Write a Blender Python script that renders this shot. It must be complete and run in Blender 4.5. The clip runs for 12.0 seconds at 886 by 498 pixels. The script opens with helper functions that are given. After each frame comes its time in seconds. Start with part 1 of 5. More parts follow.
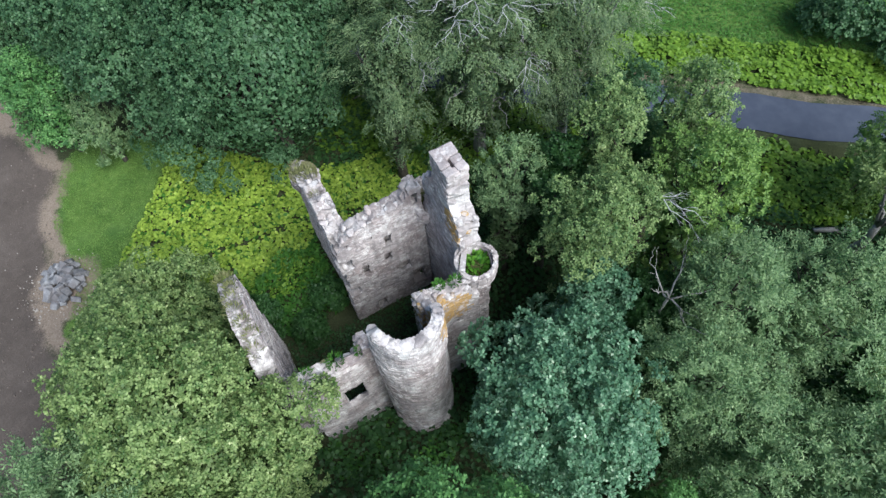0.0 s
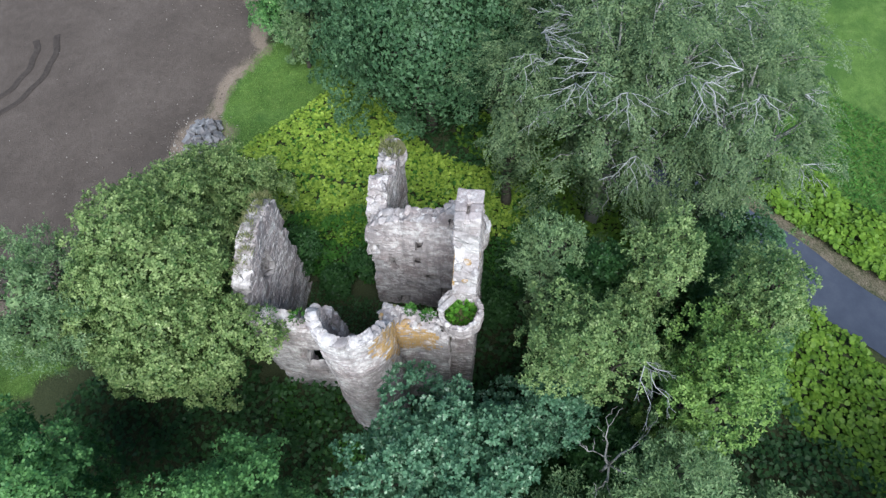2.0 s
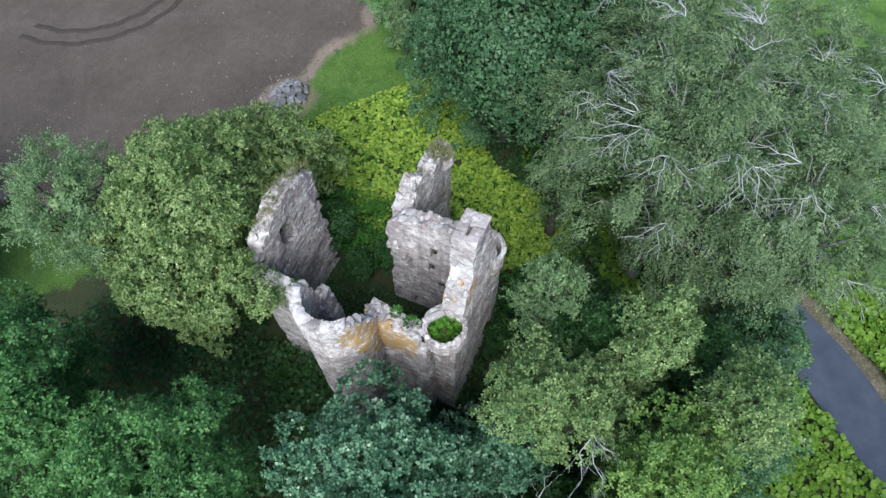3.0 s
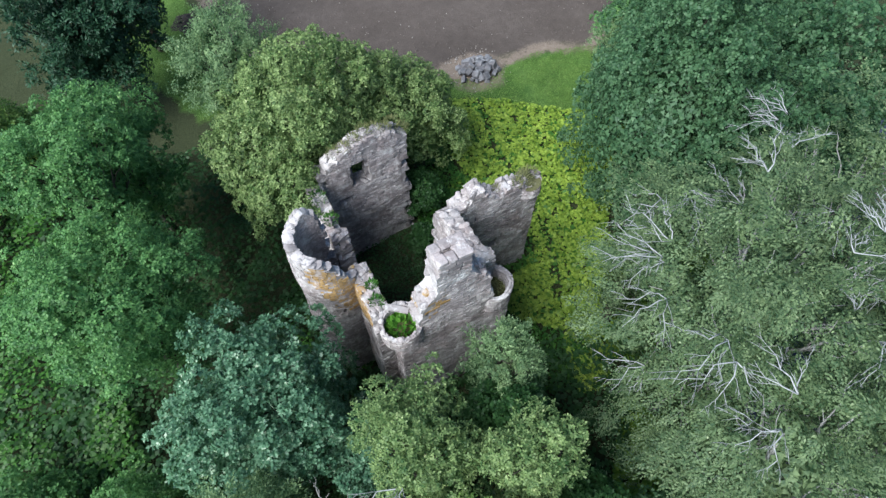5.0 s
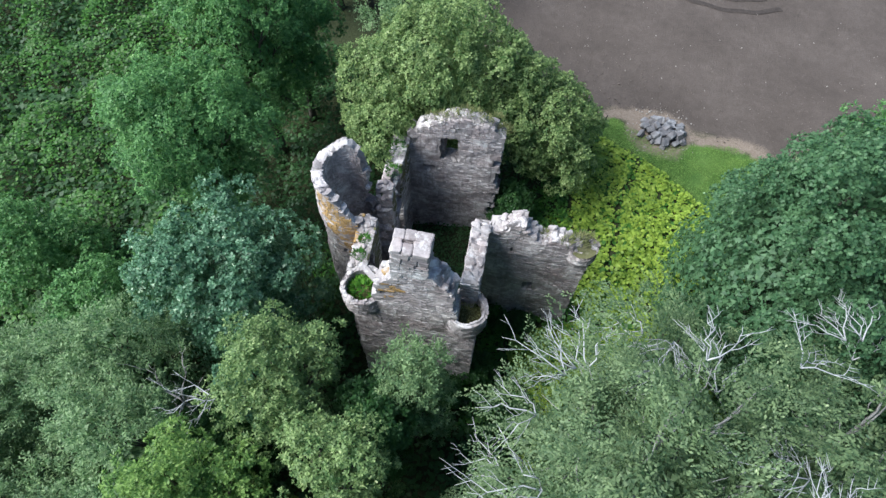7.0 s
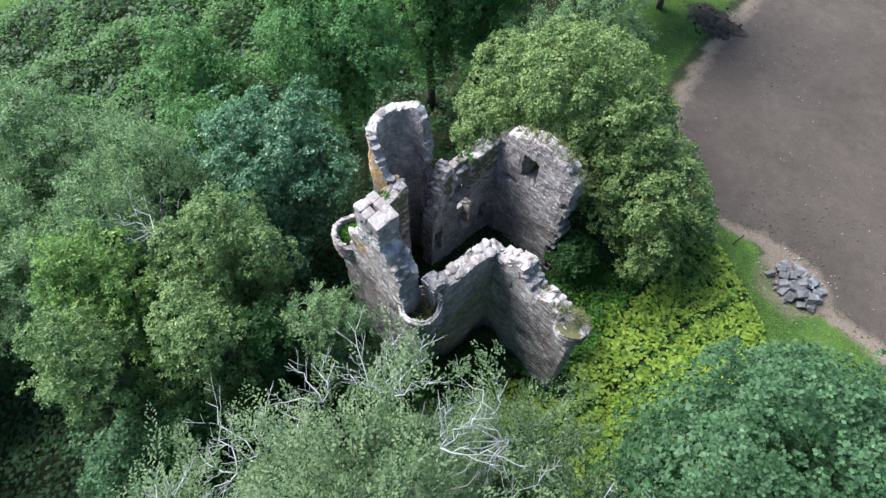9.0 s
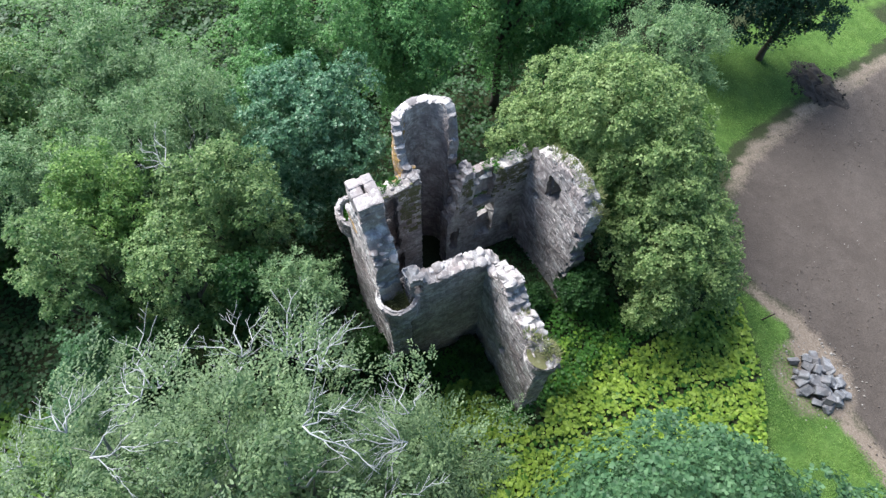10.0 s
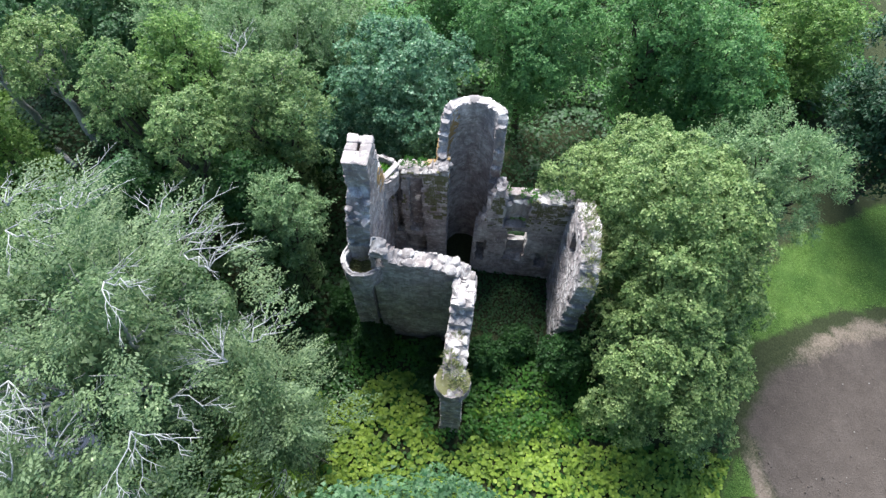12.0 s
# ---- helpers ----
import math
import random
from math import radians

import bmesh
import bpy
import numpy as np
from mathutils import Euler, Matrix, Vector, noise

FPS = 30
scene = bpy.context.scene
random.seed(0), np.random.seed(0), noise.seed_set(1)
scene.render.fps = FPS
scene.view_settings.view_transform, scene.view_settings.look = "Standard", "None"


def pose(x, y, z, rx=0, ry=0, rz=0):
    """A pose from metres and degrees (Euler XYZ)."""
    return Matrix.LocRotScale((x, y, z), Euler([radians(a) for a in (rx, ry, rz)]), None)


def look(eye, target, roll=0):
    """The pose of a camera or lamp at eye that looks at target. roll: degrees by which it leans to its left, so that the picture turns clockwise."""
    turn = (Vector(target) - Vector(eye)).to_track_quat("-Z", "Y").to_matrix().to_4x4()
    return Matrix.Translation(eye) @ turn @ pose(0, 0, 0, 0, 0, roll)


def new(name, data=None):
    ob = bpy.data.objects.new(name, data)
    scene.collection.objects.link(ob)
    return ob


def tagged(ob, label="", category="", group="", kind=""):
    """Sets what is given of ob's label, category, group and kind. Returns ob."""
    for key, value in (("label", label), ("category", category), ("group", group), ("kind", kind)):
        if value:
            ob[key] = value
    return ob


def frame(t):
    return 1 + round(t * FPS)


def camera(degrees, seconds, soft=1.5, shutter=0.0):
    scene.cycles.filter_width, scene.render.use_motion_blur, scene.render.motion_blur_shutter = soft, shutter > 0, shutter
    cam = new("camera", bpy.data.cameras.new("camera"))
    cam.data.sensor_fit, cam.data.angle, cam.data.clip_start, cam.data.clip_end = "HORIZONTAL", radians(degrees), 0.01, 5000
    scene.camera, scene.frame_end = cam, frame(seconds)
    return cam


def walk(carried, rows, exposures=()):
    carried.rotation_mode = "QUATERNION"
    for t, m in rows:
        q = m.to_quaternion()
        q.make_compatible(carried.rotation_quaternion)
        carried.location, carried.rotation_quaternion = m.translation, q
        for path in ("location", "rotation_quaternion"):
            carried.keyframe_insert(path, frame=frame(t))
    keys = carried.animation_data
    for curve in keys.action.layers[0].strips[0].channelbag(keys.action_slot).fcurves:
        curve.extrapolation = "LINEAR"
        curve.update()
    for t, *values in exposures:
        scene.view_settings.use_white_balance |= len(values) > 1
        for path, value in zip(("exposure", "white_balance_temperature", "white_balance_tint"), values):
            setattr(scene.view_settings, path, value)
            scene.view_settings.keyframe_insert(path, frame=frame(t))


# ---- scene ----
cam = camera(72.5, 12.0, soft=1.42)
# t, x, y, z, tilt, lean, turn
PATH = [
    (0.0, -14.77, 3.83, 34.994, 30.138, 2.529, -119.148),
    (0.5, -15.34, 1.552, 35.088, 30.415, 2.539, -110.192),
    (1.0, -15.502, -0.611, 35.183, 30.696, 2.262, -101.034),
    (1.5, -15.295, -2.795, 35.137, 30.979, 1.964, -91.774),
    (2.0, -14.736, -4.861, 35.129, 31.17, 1.576, -82.842),
    (2.5, -14.022, -6.84, 35.151, 31.334, 1.193, -73.797),
    (3.0, -12.973, -8.576, 35.226, 31.431, 0.824, -65.043),
    (5.0, -6.232, -14.753, 35.617, 31.055, 0.044, -27.385),
    (5.5, -4.151, -15.501, 35.481, 31.061, -0.421, -18.051),
    (6.0, -1.862, -15.808, 35.393, 30.897, -0.813, -8.513),
    (6.5, 0.561, -15.873, 35.171, 30.712, -1.206, 1.379),
    (8.5, 9.703, -12.229, 34.95, 29.636, -1.118, 39.854),
    (9.0, 11.411, -10.73, 35.044, 29.446, -1.175, 48.482),
    (9.5, 12.707, -9.013, 35.126, 29.215, -1.256, 56.292),
    (10.0, 13.81, -7.113, 35.117, 29.033, -1.213, 64.489),
    (10.5, 14.698, -5.028, 35.014, 28.877, -1.231, 72.577),
    (11.0, 15.447, -2.878, 35.11, 28.731, -1.203, 80.855),
    (11.5, 15.608, -0.636, 35.215, 28.569, -1.074, 89.03),
    (12.0, 15.447, 1.715, 35.29, 28.437, -0.945, 97.033),
]
walk(cam, [(t, pose(x, y, z, rx, ry, rz)) for t, x, y, z, rx, ry, rz in PATH],
     [(0.0, 0.76, 6250, 9), (3.0, 0.64, 6150, 9), (6.0, 0.86, 6200, 9), (9.0, 1.15, 6350, 10), (12.0, 1.48, 6480, 10)])

# ---- daylight: hazy low sun from the west under a bright sky ----
SUN_TO = Vector((-0.68, -0.20, 0.77)).normalized()
world = bpy.data.worlds.new("sky")
scene.world = world
world.use_nodes = True
wn = world.node_tree.nodes
sky = wn.new("ShaderNodeTexSky")
sky.sky_type, sky.sun_disc = "NISHITA", False
sky.sun_elevation = math.asin(SUN_TO.z)
sky.sun_rotation = math.atan2(SUN_TO.x, SUN_TO.y)
sky.air_density, sky.dust_density, sky.ozone_density = 1.25, 0.4, 3.8
wn["Background"].inputs["Strength"].default_value = 0.094
world.node_tree.links.new(sky.outputs[0], wn["Background"].inputs["Color"])
sun = new("sun", bpy.data.lights.new("sun", "SUN"))
sun.data.energy, sun.data.angle, sun.data.color = 5.0, radians(48), (0.975, 0.970, 0.965)
sun.matrix_world = look(SUN_TO * 60, (0, 0, 0))

rng = np.random.default_rng(7)


# ---- materials ----
def nodes_of(name):
    m = bpy.data.materials.new(name)
    m.use_nodes = True
    nt = m.node_tree
    return m, nt, nt.nodes["Principled BSDF"]


def n_add(nt, kind, **values):
    n = nt.nodes.new(kind)
    for k, v in values.items():
        n.inputs[k].default_value = v
    return n


def n_noise(nt, scale, detail=4.0, rough=0.6, vec=None):
    n = n_add(nt, "ShaderNodeTexNoise", Scale=scale, Detail=detail, Roughness=rough)
    if vec:
        nt.links.new(vec, n.inputs["Vector"])
    return n.outputs["Fac"]


def n_ramp(nt, fac, stops):
    r = nt.nodes.new("ShaderNodeValToRGB")
    while len(r.color_ramp.elements) < len(stops):
        r.color_ramp.elements.new(0.5)
    for e, (p, c) in zip(r.color_ramp.elements, stops):
        e.position = p
        e.color = (*c, 1) if len(c) == 3 else c
    nt.links.new(fac, r.inputs["Fac"])
    return r.outputs["Color"]


def n_mix(nt, fac, a, b, mode="MIX"):
    m = nt.nodes.new("ShaderNodeMix")
    m.data_type, m.blend_type = "RGBA", mode
    for sock, v in ((m.inputs[0], fac), (m.inputs[6], a), (m.inputs[7], b)):
        if isinstance(v, bpy.types.NodeSocket):
            nt.links.new(v, sock)
        elif isinstance(v, (int, float)):
            sock.default_value = v
        else:
            sock.default_value = (*v, 1)
    return m.outputs[2]


def n_math(nt, op, a, b=0.0):
    m = nt.nodes.new("ShaderNodeMath")
    m.operation = op
    for sock, v in zip(m.inputs, (a, b)):
        if isinstance(v, bpy.types.NodeSocket):
            nt.links.new(v, sock)
        else:
            sock.default_value = v
    return m.outputs[0]


def n_bump(nt, p, height, strength, distance):
    b = n_add(nt, "ShaderNodeBump", Strength=strength, Distance=distance)
    nt.links.new(height, b.inputs["Height"])
    nt.links.new(b.outputs["Normal"], p.inputs["Normal"])


def g3(v):
    return (v, v, v)


def stone_material(name, dark, light, orange=0.0, pale=0.25, moss=0.0, spotted=True):
    """Weathered rubble stone: tone by stone, grain, pale lichen crust, dark streaks, orange lichen and moss where asked."""
    m, nt, p = nodes_of(name)
    geo = nt.nodes.new("ShaderNodeNewGeometry")
    info = nt.nodes.new("ShaderNodeObjectInfo")
    pos = geo.outputs["Position"]
    rnd = n_math(nt, "FRACT", n_math(nt, "ADD", geo.outputs["Random Per Island"], info.outputs["Random"]))
    big = n_noise(nt, 0.55, 5, 0.6, pos)
    mid = n_noise(nt, 3.2, 6, 0.65, pos)
    fine = n_noise(nt, 22, 6, 0.7, pos)
    tone = n_math(nt, "ADD", n_math(nt, "MULTIPLY", rnd, 0.34), n_math(nt, "MULTIPLY", mid, 0.66))
    col = n_ramp(nt, tone, [(0.22, dark), (0.5, tuple((a + b) / 2 for a, b in zip(dark, light))), (0.78, light)])
    col = n_mix(nt, n_ramp(nt, big, [(0.38, g3(0)), (0.62, g3(0.55))]), col, (0.33, 0.27, 0.25), "MULTIPLY") if pale < 0.2 else n_mix(
        nt, n_ramp(nt, big, [(0.40, g3(0)), (0.66, g3(0.75))]), col, (0.52, 0.43, 0.42), "MULTIPLY")
    patch = n_noise(nt, 0.85, 8, 0.68, pos)
    col = n_mix(nt, n_ramp(nt, patch, [(0.49, g3(0)), (0.62, g3(0.55))]), col, (0.25, 0.225, 0.225))
    col = n_mix(nt, n_ramp(nt, patch, [(0.33, g3(0.7)), (0.45, g3(0))]), col, tuple(min(0.75, c * 1.22) for c in light))
    crust = n_ramp(nt, n_noise(nt, 2.6, 9, 0.72, pos), [(0.54, g3(0)), (0.61, g3(1))])
    col = n_mix(nt, n_math(nt, "MULTIPLY", crust, pale * 2), col, (0.70, 0.68, 0.65))
    spots = n_ramp(nt, n_noise(nt, 4.6, 3, 0.5, pos), [(0.67, g3(0)), (0.73, g3(0.6))])
    col = n_mix(nt, spots, col, (0.72, 0.70, 0.67)) if spotted else col
    grime = n_ramp(nt, n_noise(nt, 2.3, 8, 0.75, pos), [(0.32, g3(1)), (0.47, g3(0))])
    col = n_mix(nt, n_math(nt, "MULTIPLY", grime, 0.42), col, (0.10, 0.09, 0.085))
    stretch = nt.nodes.new("ShaderNodeVectorMath")
    stretch.operation = "MULTIPLY"
    stretch.inputs[1].default_value = (2.6, 2.6, 0.3)
    nt.links.new(pos, stretch.inputs[0])
    streak = n_ramp(nt, n_noise(nt, 1.0, 6, 0.7, stretch.outputs[0]), [(0.50, g3(0)), (0.68, g3(1))])
    col = n_mix(nt, n_math(nt, "MULTIPLY", streak, 0.5), col, (0.13, 0.12, 0.115))
    if orange:
        o = n_ramp(nt, n_noise(nt, 1.7, 7, 0.7, pos), [(0.62 - orange * 0.3, g3(0)), (0.72 - orange * 0.3, g3(1))])
        oc = n_mix(nt, fine, (0.29, 0.165, 0.040), (0.43, 0.280, 0.095))
        col = n_mix(nt, n_math(nt, "MULTIPLY", o, 0.85), col, oc)
    if moss:
        o = n_ramp(nt, n_noise(nt, 2.1, 7, 0.7, pos), [(0.6 - moss * 0.3, g3(0)), (0.7 - moss * 0.3, g3(1))])
        col = n_mix(nt, n_math(nt, "MULTIPLY", o, 0.8), col, n_mix(nt, fine, (0.05, 0.07, 0.015), (0.16, 0.15, 0.05)))
    col = n_mix(nt, 0.5, col, n_ramp(nt, fine, [(0.3, g3(0.68)), (0.7, g3(1.0))]), "MULTIPLY")
    nt.links.new(col, p.inputs["Base Color"])
    p.inputs["Roughness"].default_value = 0.93
    p.inputs["Specular IOR Level"].default_value = 0.2
    h = n_math(nt, "ADD", n_math(nt, "MULTIPLY", fine, 0.35), n_noise(nt, 7, 5, 0.6, pos))
    n_bump(nt, p, h, 0.5, 0.05)
    return m


def leaf_material(name, dark, light, accent=None, glow=0.36, gloss=0.5, full=0.85):
    """Leaves: tone by leaf and by branch, some light let through."""
    m, nt, p = nodes_of(name)
    geo = nt.nodes.new("ShaderNodeNewGeometry")
    rnd = geo.outputs["Random Per Island"]
    big = n_noise(nt, 1.35, 4, 0.55, geo.outputs["Position"])
    big = n_ramp(nt, big, [(0.33, g3(0)), (0.67, g3(1))])
    small = n_ramp(nt, n_noise(nt, 4.2, 2, 0.5, geo.outputs["Position"]), [(0.36, g3(0)), (0.64, g3(1))])
    tone = n_math(nt, "ADD", n_math(nt, "MULTIPLY", rnd, 0.27), n_math(nt, "ADD", n_math(nt, "MULTIPLY", big, 0.40), n_math(nt, "MULTIPLY", small, 0.33)))
    stops = [(0.18, dark), (full, light)]
    if accent:
        stops.append((0.94, accent))
    col = n_ramp(nt, tone, stops)
    nt.links.new(col, p.inputs["Base Color"])
    p.inputs["Roughness"].default_value = gloss
    p.inputs["Specular IOR Level"].default_value = 0.25
    tr = nt.nodes.new("ShaderNodeBsdfTranslucent")
    nt.links.new(n_mix(nt, 0.4, col, (0.17, 0.40, 0.14)), tr.inputs["Color"])
    mx = nt.nodes.new("ShaderNodeMixShader")
    mx.inputs[0].default_value = glow
    out = nt.nodes["Material Output"]
    nt.links.new(p.outputs[0], mx.inputs[1])
    nt.links.new(tr.outputs[0], mx.inputs[2])
    nt.links.new(mx.outputs[0], out.inputs["Surface"])
    return m


def plain_material(name, stops, scale=4.0, rough=0.9, bump=0.3, fine=30.0):
    """A mottled surface: two noises over a ramp of colours."""
    m, nt, p = nodes_of(name)
    pos = nt.nodes.new("ShaderNodeNewGeometry").outputs["Position"]
    a, b = n_noise(nt, scale, 6, 0.65, pos), n_noise(nt, fine, 5, 0.7, pos)
    tone = n_math(nt, "ADD", n_math(nt, "MULTIPLY", a, 0.65), n_math(nt, "MULTIPLY", b, 0.35))
    nt.links.new(n_ramp(nt, tone, stops), p.inputs["Base Color"])
    p.inputs["Roughness"].default_value = rough
    p.inputs["Specular IOR Level"].default_value = 0.2
    n_bump(nt, p, tone, bump, 0.05)
    return m


STONE = stone_material("rubble_stone", (0.255, 0.232, 0.224), (0.655, 0.610, 0.585))
STONE_LICHEN = stone_material("stone_orange_lichen", (0.27, 0.225, 0.19), (0.56, 0.49, 0.43), orange=0.75)
STONE_MOSS = stone_material("stone_mossy", (0.20, 0.18, 0.165), (0.46, 0.42, 0.39), moss=0.8)
MORTAR = stone_material("lime_mortar", (0.245, 0.224, 0.214), (0.62, 0.575, 0.550), pale=0.24)
CAP = stone_material("bleached_cap_stone", (0.24, 0.225, 0.215), (0.56, 0.53, 0.51), pale=0.28)
ASHLAR = stone_material("dressed_stone", (0.22, 0.195, 0.188), (0.54, 0.49, 0.47), pale=0.22)
ROCK = stone_material("grey_boulder", (0.085, 0.090, 0.098), (0.30, 0.305, 0.315), pale=0.06, spotted=False)
BARK = plain_material("bark", [(0.3, (0.030, 0.027, 0.021)), (0.7, (0.095, 0.086, 0.068))], 6, 0.9, 0.6)
PALE_BARK = plain_material("pale_bark", [(0.3, (0.16, 0.155, 0.14)), (0.7, (0.40, 0.395, 0.375))], 6, 0.8, 0.4)
BARE_BARK = plain_material("bleached_bark", [(0.3, (0.22, 0.23, 0.225)), (0.7, (0.44, 0.45, 0.44))], 6, 0.8, 0.3)

L_DARK = leaf_material("sycamore_leaves", (0.023, 0.070, 0.030), (0.106, 0.198, 0.090), (0.23, 0.34, 0.18))
L_YELLOWGREEN = leaf_material("maple_leaves", (0.046, 0.104, 0.026), (0.318, 0.412, 0.155), (0.62, 0.67, 0.36))
L_BLUE = leaf_material("bluish_leaves", (0.018, 0.068, 0.036), (0.145, 0.282, 0.162), (0.58, 0.70, 0.51), full=0.70)
L_GREEN = leaf_material("ash_leaves", (0.028, 0.100, 0.030), (0.160, 0.330, 0.100), (0.38, 0.54, 0.22))
L_FRESH = leaf_material("fresh_green_leaves", (0.046, 0.112, 0.024), (0.232, 0.360, 0.090), (0.47, 0.57, 0.21), full=0.82)
L_SAGE = leaf_material("sage_leaves", (0.044, 0.103, 0.032), (0.262, 0.355, 0.132), (0.54, 0.61, 0.30), full=0.82)
L_BIRCH = leaf_material("birch_leaves", (0.036, 0.078, 0.036), (0.208, 0.284, 0.130), (0.45, 0.53, 0.29))
L_WILLOW = leaf_material("willow_leaves", (0.055, 0.118, 0.050), (0.262, 0.374, 0.170), (0.50, 0.60, 0.32))
L_FIR = leaf_material("yew_needles", (0.010, 0.036, 0.018), (0.034, 0.092, 0.042), (0.07, 0.15, 0.06), glow=0.1)
L_LIME = leaf_material("lime_yellow_leaves", (0.092, 0.175, 0.020), (0.350, 0.475, 0.070), (0.54, 0.61, 0.15), glow=0.3)
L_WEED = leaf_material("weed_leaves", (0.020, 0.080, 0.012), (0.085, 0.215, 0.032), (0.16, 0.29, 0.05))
# low leaves with the shade under trees and walls put into their colour
L_SHADE = leaf_material("shade_dark_leaves", (0.015, 0.046, 0.014), (0.052, 0.124, 0.038), (0.11, 0.20, 0.065))
L_SAGE_SHRUB = leaf_material("willowherb_leaves", (0.050, 0.105, 0.034), (0.165, 0.270, 0.095), (0.34, 0.42, 0.20))
L_BUSH = leaf_material("elder_leaves", (0.014, 0.048, 0.013), (0.054, 0.130, 0.037), (0.12, 0.22, 0.07))
L_BRIGHT = leaf_material("bright_weed_leaves", (0.055, 0.125, 0.012), (0.190, 0.320, 0.040), (0.32, 0.40, 0.07))
L_GRASS = leaf_material("grass_blades", (0.080, 0.165, 0.030), (0.200, 0.310, 0.075), (0.28, 0.37, 0.12))
L_PLANT = leaf_material("turret_plant_leaves", (0.030, 0.120, 0.012), (0.150, 0.330, 0.040), (0.27, 0.42, 0.08))
L_DRY = leaf_material("dry_grass", (0.12, 0.13, 0.05), (0.27, 0.27, 0.12))


# ---- mesh helpers ----
def mesh_data(name, verts, faces, mats, index=None, smooth=False):
    me = bpy.data.meshes.new(name)
    me.from_pydata([tuple(v) for v in verts], [], [tuple(f) for f in faces])
    for m in mats:
        me.materials.append(m)
    if index is not None:
        me.polygons.foreach_set("material_index", np.asarray(index, dtype=np.int32))
    if smooth:
        me.polygons.foreach_set("use_smooth", np.ones(len(me.polygons), dtype=bool))
    me.update()
    return me


def quads_data(name, v, mat):
    """A mesh from an array of n x k x 3 corners: n separate faces of k corners."""
    n, k = v.shape[:2]
    me = bpy.data.meshes.new(name)
    me.vertices.add(n * k)
    me.vertices.foreach_set("co", v.astype(np.float32).ravel())
    me.loops.add(n * k)
    me.loops.foreach_set("vertex_index", np.arange(n * k, dtype=np.int32))
    me.polygons.add(n)
    me.polygons.foreach_set("loop_start", np.arange(0, n * k, k, dtype=np.int32))
    me.polygons.foreach_set("loop_total", np.full(n, k, dtype=np.int32))
    me.materials.append(mat)
    me.update(calc_edges=True)
    return me


def thing(name, place, label, category, group="", kind=""):
    """The Empty at the base of a thing made of parts."""
    e = new(name)
    e.empty_display_size = 0.3
    e.location = place
    return tagged(e, label, category, group, kind)


def part(name, data, parent, label="", kind=""):
    """A mesh in world coordinates, hung under a thing or a part."""
    ob = new(name, data)
    ob.parent = parent
    if parent.type == "EMPTY":
        ob.matrix_parent_inverse = Matrix.Translation(parent.location).inverted()
    return tagged(ob, label, kind=kind)


def tube(points, radii, sides=7):
    """Vertices and faces of a bent, tapered limb."""
    v, f = [], []
    pts = [Vector(p) for p in points]
    for i, (p, r) in enumerate(zip(pts, radii)):
        d = (pts[min(i + 1, len(pts) - 1)] - pts[max(i - 1, 0)]).normalized()
        a = d.orthogonal().normalized()
        b = d.cross(a)
        for k in range(sides):
            t = 2 * math.pi * k / sides
            v.append(p + (a * math.cos(t) + b * math.sin(t)) * r)
    for i in range(len(pts) - 1):
        for k in range(sides):
            f.append((i * sides + k, i * sides + (k + 1) % sides, (i + 1) * sides + (k + 1) % sides, (i + 1) * sides + k))
    f.append(tuple(range(sides))[::-1])
    f.append(tuple((len(pts) - 1) * sides + k for k in range(sides)))
    return v, f


def joined(pieces):
    v, f = [], []
    for pv, pf in pieces:
        o = len(v)
        v += list(pv)
        f += [tuple(i + o for i in q) for q in pf]
    return v, f


def smooth_step(a, b, x):
    t = np.clip((x - a) / (b - a), 0, 1)
    return t * t * (3 - 2 * t)


def ground_z(x, y):
    """The lie of the land: it drops by about a metre west of the ruin."""
    w = smooth_step(3.0, -4.5, x) * smooth_step(20.0, 13.0, y)
    s = 0.10 * np.sin(x * 0.31 + 1.0) * np.cos(y * 0.27)
    return -1.15 * w + s


def in_poly(px, py, poly):
    inside = np.zeros(len(px), dtype=bool)
    j = len(poly) - 1
    for i in range(len(poly)):
        xi, yi = poly[i]
        xj, yj = poly[j]
        hit = ((yi > py) != (yj > py)) & (px < (xj - xi) * (py - yi) / (yj - yi + 1e-9) + xi)
        inside ^= hit
        j = i
    return inside


def poly_distance(px, py, poly):
    """Signed distance to a polygon's edge, positive inside."""
    d = np.full(len(px), 1e9)
    for (ax, ay), (bx, by) in zip(poly, poly[1:] + poly[:1]):
        ex, ey = bx - ax, by - ay
        t = np.clip(((px - ax) * ex + (py - ay) * ey) / (ex * ex + ey * ey + 1e-9), 0, 1)
        d = np.minimum(d, np.hypot(px - ax - t * ex, py - ay - t * ey))
    return np.where(in_poly(px, py, poly), d, -d)


# ---- plan of the land ----
FIELD = [(5.4, 18.8), (10.5, 20.2), (14.5, 19.2), (20.0, 18.6), (24.5, 16.9), (30.0, 19.5), (120, 40), (120, 160), (-12, 160), (-4.5, 46), (-1.8, 30), (-0.4, 25.2), (2.4, 20.6)]
LAWN = [(7.2, 18.2), (10.5, 19.3), (12.6, 18.2), (14.5, 17.2), (17.0, 17.9), (19.6, 18.2), (25.0, 16.4), (27.0, 13.5), (22.2, 8.3), (20.5, 9.7), (17.5, 11.7), (15.0, 13.8), (12.7, 15.5), (9.5, 17.2)]
LAWN_NORTH = [(2.5, 18.0), (0.2, 20.0), (-2.4, 25.2), (-3.6, 31), (-6.4, 46), (-14, 46), (-11, 30), (-8.0, 24.0), (-4.0, 20.0), (0.0, 17.0)]
